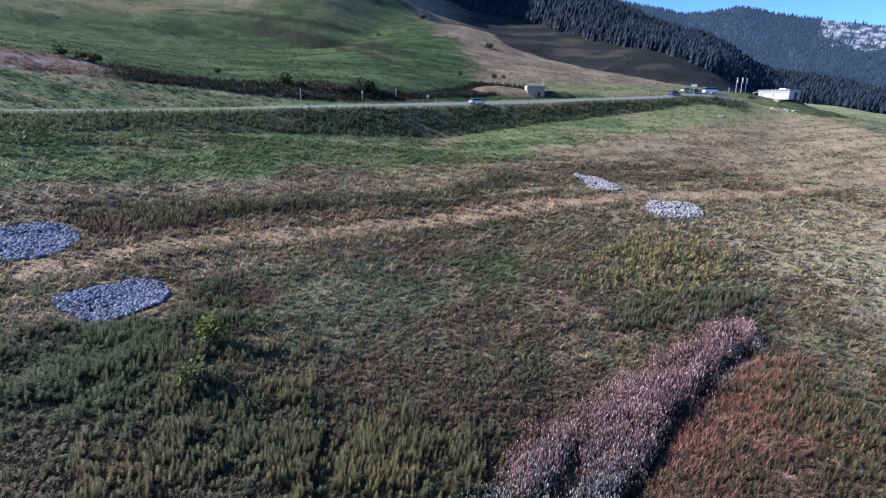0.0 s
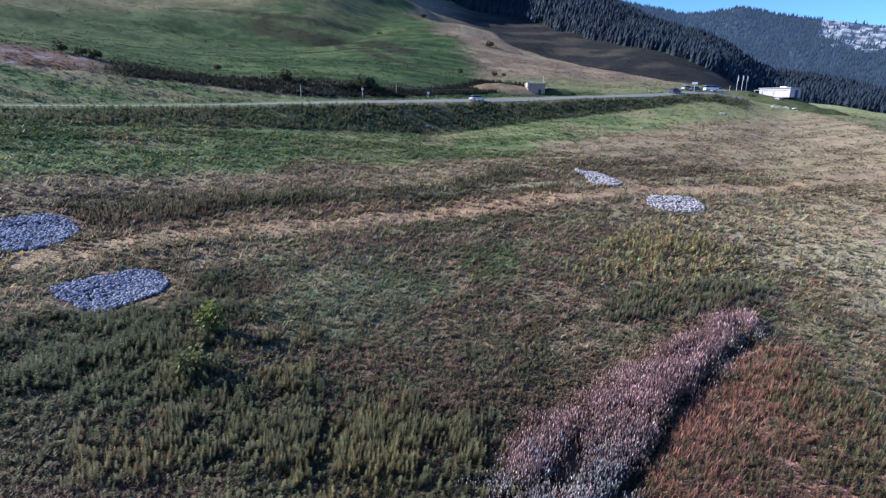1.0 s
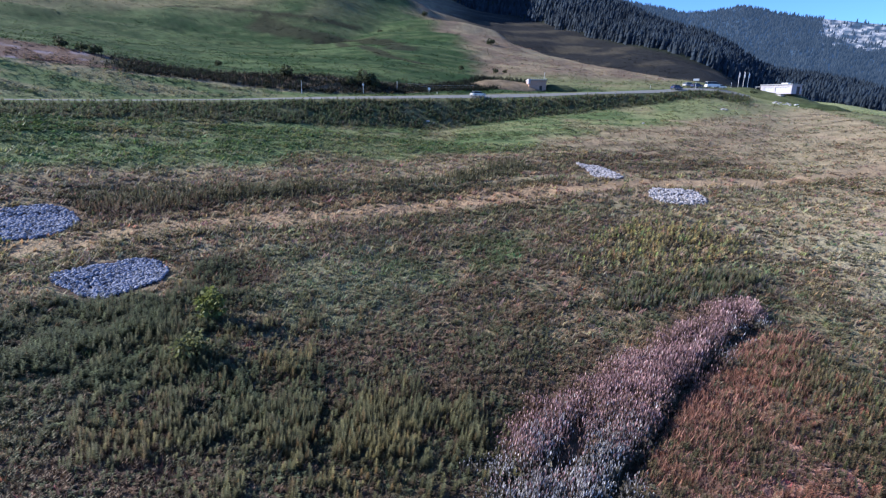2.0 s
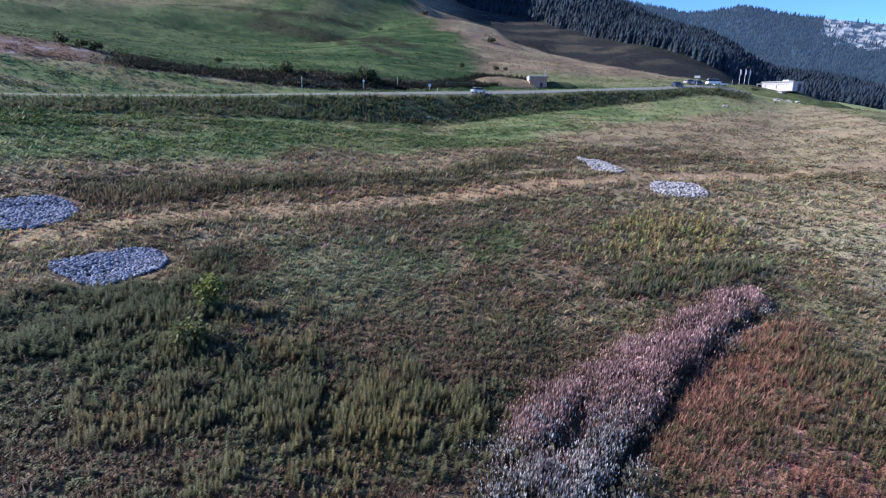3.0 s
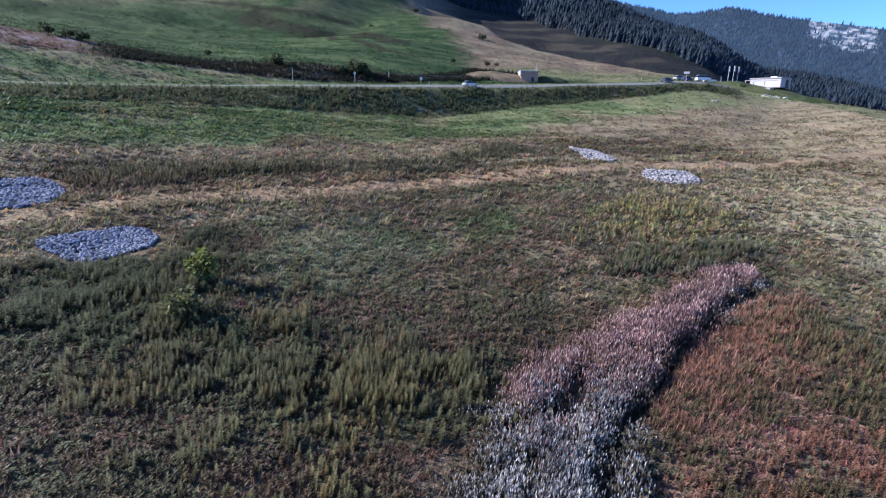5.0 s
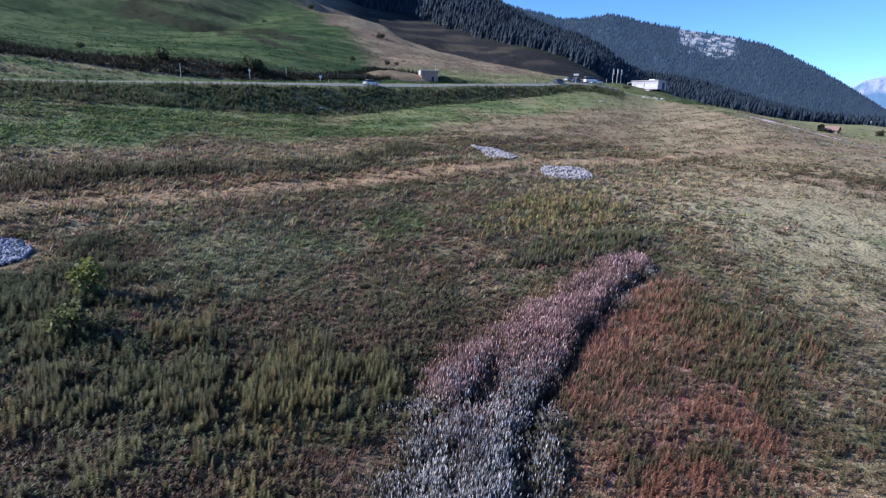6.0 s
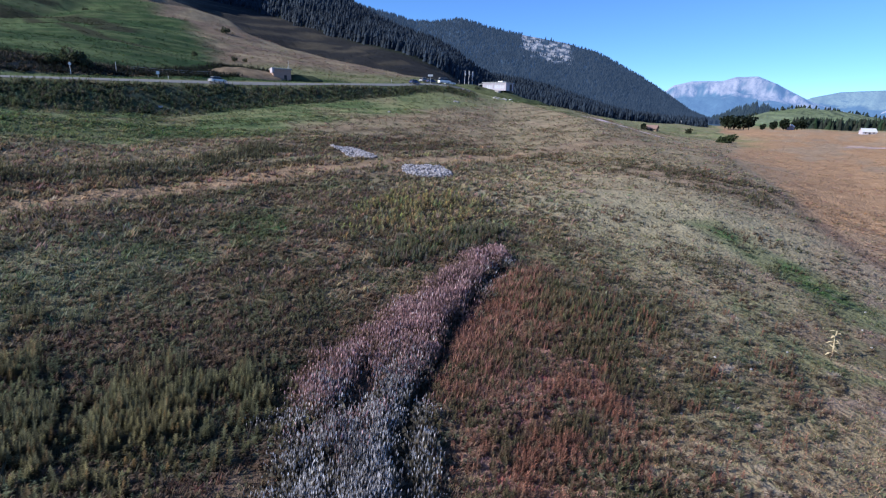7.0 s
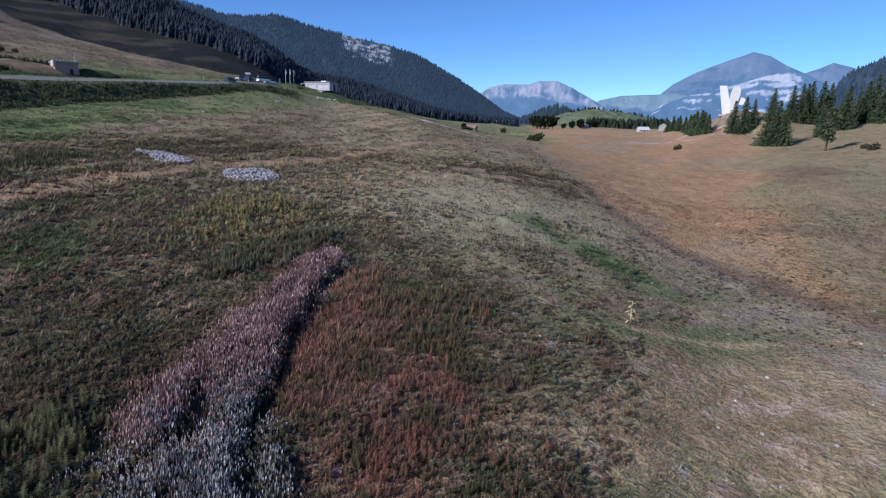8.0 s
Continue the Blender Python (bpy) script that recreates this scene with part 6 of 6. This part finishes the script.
# short sedge on the marsh
x, y = fan(44, 90, 55, 360, 16000, 586, 0.75)
x, y = keep(x, y, (past_marsh(x, y) > 0.5) * step(rough_noise(x * 0.6, y * 1.4, 9, 75), 0.25, 0.6), 587)
rng = np.random.default_rng(588)
strewn("marsh_sedge", fine, x, y, 0.08 + 0.12 * rng.random(len(x)), 1.0 + 1.2 * rng.random(len(x)), shades(x, y, 589, 0.9, 1.15), LEAVES, "short rust-coloured sedge on the marsh", "grass", 594)

# yellow flowering herbs
gold = [spike(11, 0.4, 580 + k, (1.25, 1.15, 0.88)) for k in range(4)]
x, y = fan(8, 40, 48, 74, 5000, 581)
x, y = keep(x, y, spot(x, y, 24, 58.5, 10, 5.5, 35, 0.5, 6) * (0.4 + 0.6 * step(rough_noise(x, y, 2.5, 58), 0.4, 0.6)), 582)
rng = np.random.default_rng(583)
strewn("yellow_herbs", gold, x, y, 0.5 + 0.6 * rng.random(len(x)), 0.7 + 0.5 * rng.random(len(x)), shades(x, y, 584, 0.7, 1.5, (0.25, 0.222, 0.128)), LEAVES, "yellowing tall meadow herbs in a loose patch", "weeds", 585)

# dry straw along the track and rank weeds above it
x, y = fan(-46, 45, 55, 110, 26000, 590)
d = near_line(x, y, TRACK)
c = step(d, 5.5, 3.0) * step(d, 1.2, 2.6) * 0.4 + step(near_line(x, y, [(-44, 62), (-30, 68), (-14, 75.5), (2, 84), (12, 93)]) + (rough_noise(x, y, 5, 59) - 0.5) * 7, 3, 1) * 0.9
x, y = keep(x, y, np.clip(c, 0, 1) * clear_of(x, y), 591)
rng = np.random.default_rng(592)
lot = step(near_line(x, y, TRACK), 5, 2.5)
t = mix(np.broadcast_to(np.array([0.105, 0.10, 0.055]), (len(x), 3)), np.array([0.31, 0.24, 0.125]), lot * 0.8) * (0.6 + 0.8 * rng.random(len(x)))[:, None]
strewn("verge_weeds", weeds + tufts[:3], x, y, (0.35 + 0.55 * rng.random(len(x))) * np.where(lot > 0.5, 1.0, 1.5), 0.9 + 0.6 * rng.random(len(x)), t, LEAVES, "straw-coloured grass and weeds along the track", "grass", 593)

# coarse tussocks on the slopes about the track
x, y = fan(-46, 88, 48, 165, 40000, 595)
x, y = keep(x, y, clear_of(x, y) * (past_marsh(x, y) < -1) * step(rough_noise(x * 0.35 + y * 0.16, y * 1.1 - x * 0.4, 4, 65), 0.46, 0.6) * step(near_line(x, y, TRACK), 2.5, 4) * (1 - 0.7 * grazed_short(x, y)), 596)
rng = np.random.default_rng(597)
strewn("tussocks", herbs, x, y, (0.2 + 0.3 * rng.random(len(x))) * np.interp(np.degrees(np.arctan2(x, y)), [40, 60], [1, 0.6]), 0.55 + 0.6 * rng.random(len(x)), shades(x, y, 598, 0.68, 1.12), LEAVES, "coarse grass tussocks on the meadow slopes", "grass", 599)

# rank weeds on the road bank and the cut above the road
x, y = fan(-46, 28, 112, 222, 60000, 600)
r, az = np.hypot(x, y), np.degrees(np.arctan2(x, y))
foot, near = by_bearing(BANK_FOOT[0], az), by_bearing(ROAD_NEAR[0], az)
c = step(r, foot - 4, foot) * (r < near - 0.6)
x, y = keep(x, y, c * (0.5 + 0.5 * step(rough_noise(x, y, 3, 61), 0.35, 0.6)), 601)
rng = np.random.default_rng(602)
rank = [spike(11, 0.36, 605 + k) for k in range(5)]
strewn("bank_weeds", rank, x, y, 0.5 + 0.6 * rng.random(len(x)), 1.3 + 0.8 * rng.random(len(x)), shades(x, y, 603, 0.7, 1.35, (0.130, 0.142, 0.080)), LEAVES, "rank dark weeds on the road bank", "weeds", 604)
x, y = fan(-44, 8, 140, 200, 26000, 610)
r, az = np.hypot(x, y), np.degrees(np.arctan2(x, y))
c = step(r, by_bearing(HILL_FOOT[0], az) - 1, by_bearing(HILL_FOOT[0], az) + 1) * step(az, -32, -27) * step(r, by_bearing(CUT_TOP[0], az) + 4, by_bearing(CUT_TOP[0], az) - 1)
x, y = keep(x, y, c, 611)
rng = np.random.default_rng(612)
# scrub tone is near black: the cut slope's shadow is put into it
strewn("cut_weeds", rank, x, y, 0.5 + 0.7 * rng.random(len(x)), 1.3 + 0.8 * rng.random(len(x)), shades(x, y, 613, 0.5, 1.1, (0.036, 0.040, 0.028)), LEAVES, "scrub on the cut slope above the road, toned dark for shade", "weeds", 614)

# spruce forest on the slope behind the road
firs = [conifer(4, 3, 620 + k) for k in range(5)]
x, y = fan(0, 52, 415, 900, 30000, 621)
r, az = np.hypot(x, y), np.degrees(np.arctan2(x, y))
edge = np.interp(az, [1, 5, 8, 15, 20, 25, 29, 34, 40, 46, 52], [690, 650, 612, 495, 448, 430, 480, 505, 520, 600, 640]) + (rough_noise(x, y, 40, 62) - 0.5) * 50
x, y = keep(x, y, (r > edge) & (r < 880) & (az < 50), 622)
rng = np.random.default_rng(623)
# haze and sky-lit shade are put into this bluish tone
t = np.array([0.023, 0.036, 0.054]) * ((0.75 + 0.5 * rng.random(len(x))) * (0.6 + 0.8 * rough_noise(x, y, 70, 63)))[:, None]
tall = 4.0 + 8 * rng.random(len(x)) ** 1.8
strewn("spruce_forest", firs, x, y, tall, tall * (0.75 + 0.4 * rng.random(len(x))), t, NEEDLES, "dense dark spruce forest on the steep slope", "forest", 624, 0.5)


def forest_on(slope, name, count, low, high, tone, label, seed):
    """Conifers strewn over the near face of a mountain."""
    gx, gy, gz, fall = SLOPES[slope]
    rng = np.random.default_rng(seed)
    m, n = gx.shape
    i, j = rng.random(count) * (m - 1.001), rng.random(count) * (n - 1.001)
    a, b = i.astype(int), j.astype(int)
    u, v = i - a, j - b
    def at(g):
        return (g[a, b] * (1 - u) + g[a + 1, b] * u) * (1 - v) + (g[a, b + 1] * (1 - u) + g[a + 1, b + 1] * u) * v
    x, y, z, f = at(gx), at(gy), at(gz), at(fall)
    az = np.degrees(np.arctan2(x, y))
    bare = step(f + (rough_noise(x, y, 60, 3) - 0.5) * 0.3, 0.66, 0.74) * step(np.abs(az - 34.9), 3.0, 2.0) if slope == "forest_mountain" else 0 * x
    ok = (f > 0.03) & (i < m * 0.8) & (rng.random(count) > 0.93 * bare)
    x, y, z = x[ok], y[ok], z[ok]
    tall = low + (high - low) * rng.random(len(x))
    t = np.array(tone) * ((0.8 + 0.4 * rng.random(len(x))) * (0.6 + 0.8 * rough_noise(x, y, 90, 68)))[:, None]
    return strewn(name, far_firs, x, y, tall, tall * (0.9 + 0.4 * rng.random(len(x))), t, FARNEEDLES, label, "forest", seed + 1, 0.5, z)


far_firs = [conifer(4, 2, 640 + k) for k in range(4)]
# tree tones on the far slopes are blued for haze
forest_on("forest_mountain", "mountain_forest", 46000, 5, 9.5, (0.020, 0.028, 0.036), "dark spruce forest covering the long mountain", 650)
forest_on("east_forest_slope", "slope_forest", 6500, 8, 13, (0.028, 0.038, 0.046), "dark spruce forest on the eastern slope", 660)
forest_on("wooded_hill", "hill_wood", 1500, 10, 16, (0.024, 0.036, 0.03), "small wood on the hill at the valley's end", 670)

# rows of trees at the foot and on the top of the green knoll
rng = np.random.default_rng(680)
az = np.radians(56.8 + 7.5 * rng.random(420))
r = 850 + 50 * rng.random(420)
x, y = np.sin(az) * r, np.cos(az) * r
strewn("tree_row", far_firs + firs[:2], x, y, 9 + 8 * rng.random(420), 13 + 8 * rng.random(420), shades(x, y, 681, 0.6, 1.4, (0.028, 0.040, 0.026)), NEEDLES, "long row of dark trees along the plain's edge", "trees", 682, 0.3)
gx, gy, gz, _ = SLOPES["green_knoll"]
j = rng.integers(12, gx.shape[1] - 4, 160)
i = np.clip(np.argmin(np.abs(np.linspace(-1, 0.5, gx.shape[0]) - 0.03)) + rng.integers(-1, 2, 160), 0, gx.shape[0] - 1)
strewn("knoll_trees", far_firs, gx[i, j] + rng.normal(size=160) * 4, gy[i, j] + rng.normal(size=160) * 4, 3 + 4 * rng.random(160), 7 + 5 * rng.random(160), shades(gx[i, j], gy[i, j], 683, 0.6, 1.4, (0.028, 0.040, 0.028)), NEEDLES, "dark trees along the top of the green knoll", "trees", 684, 0.3, gz[i, j])
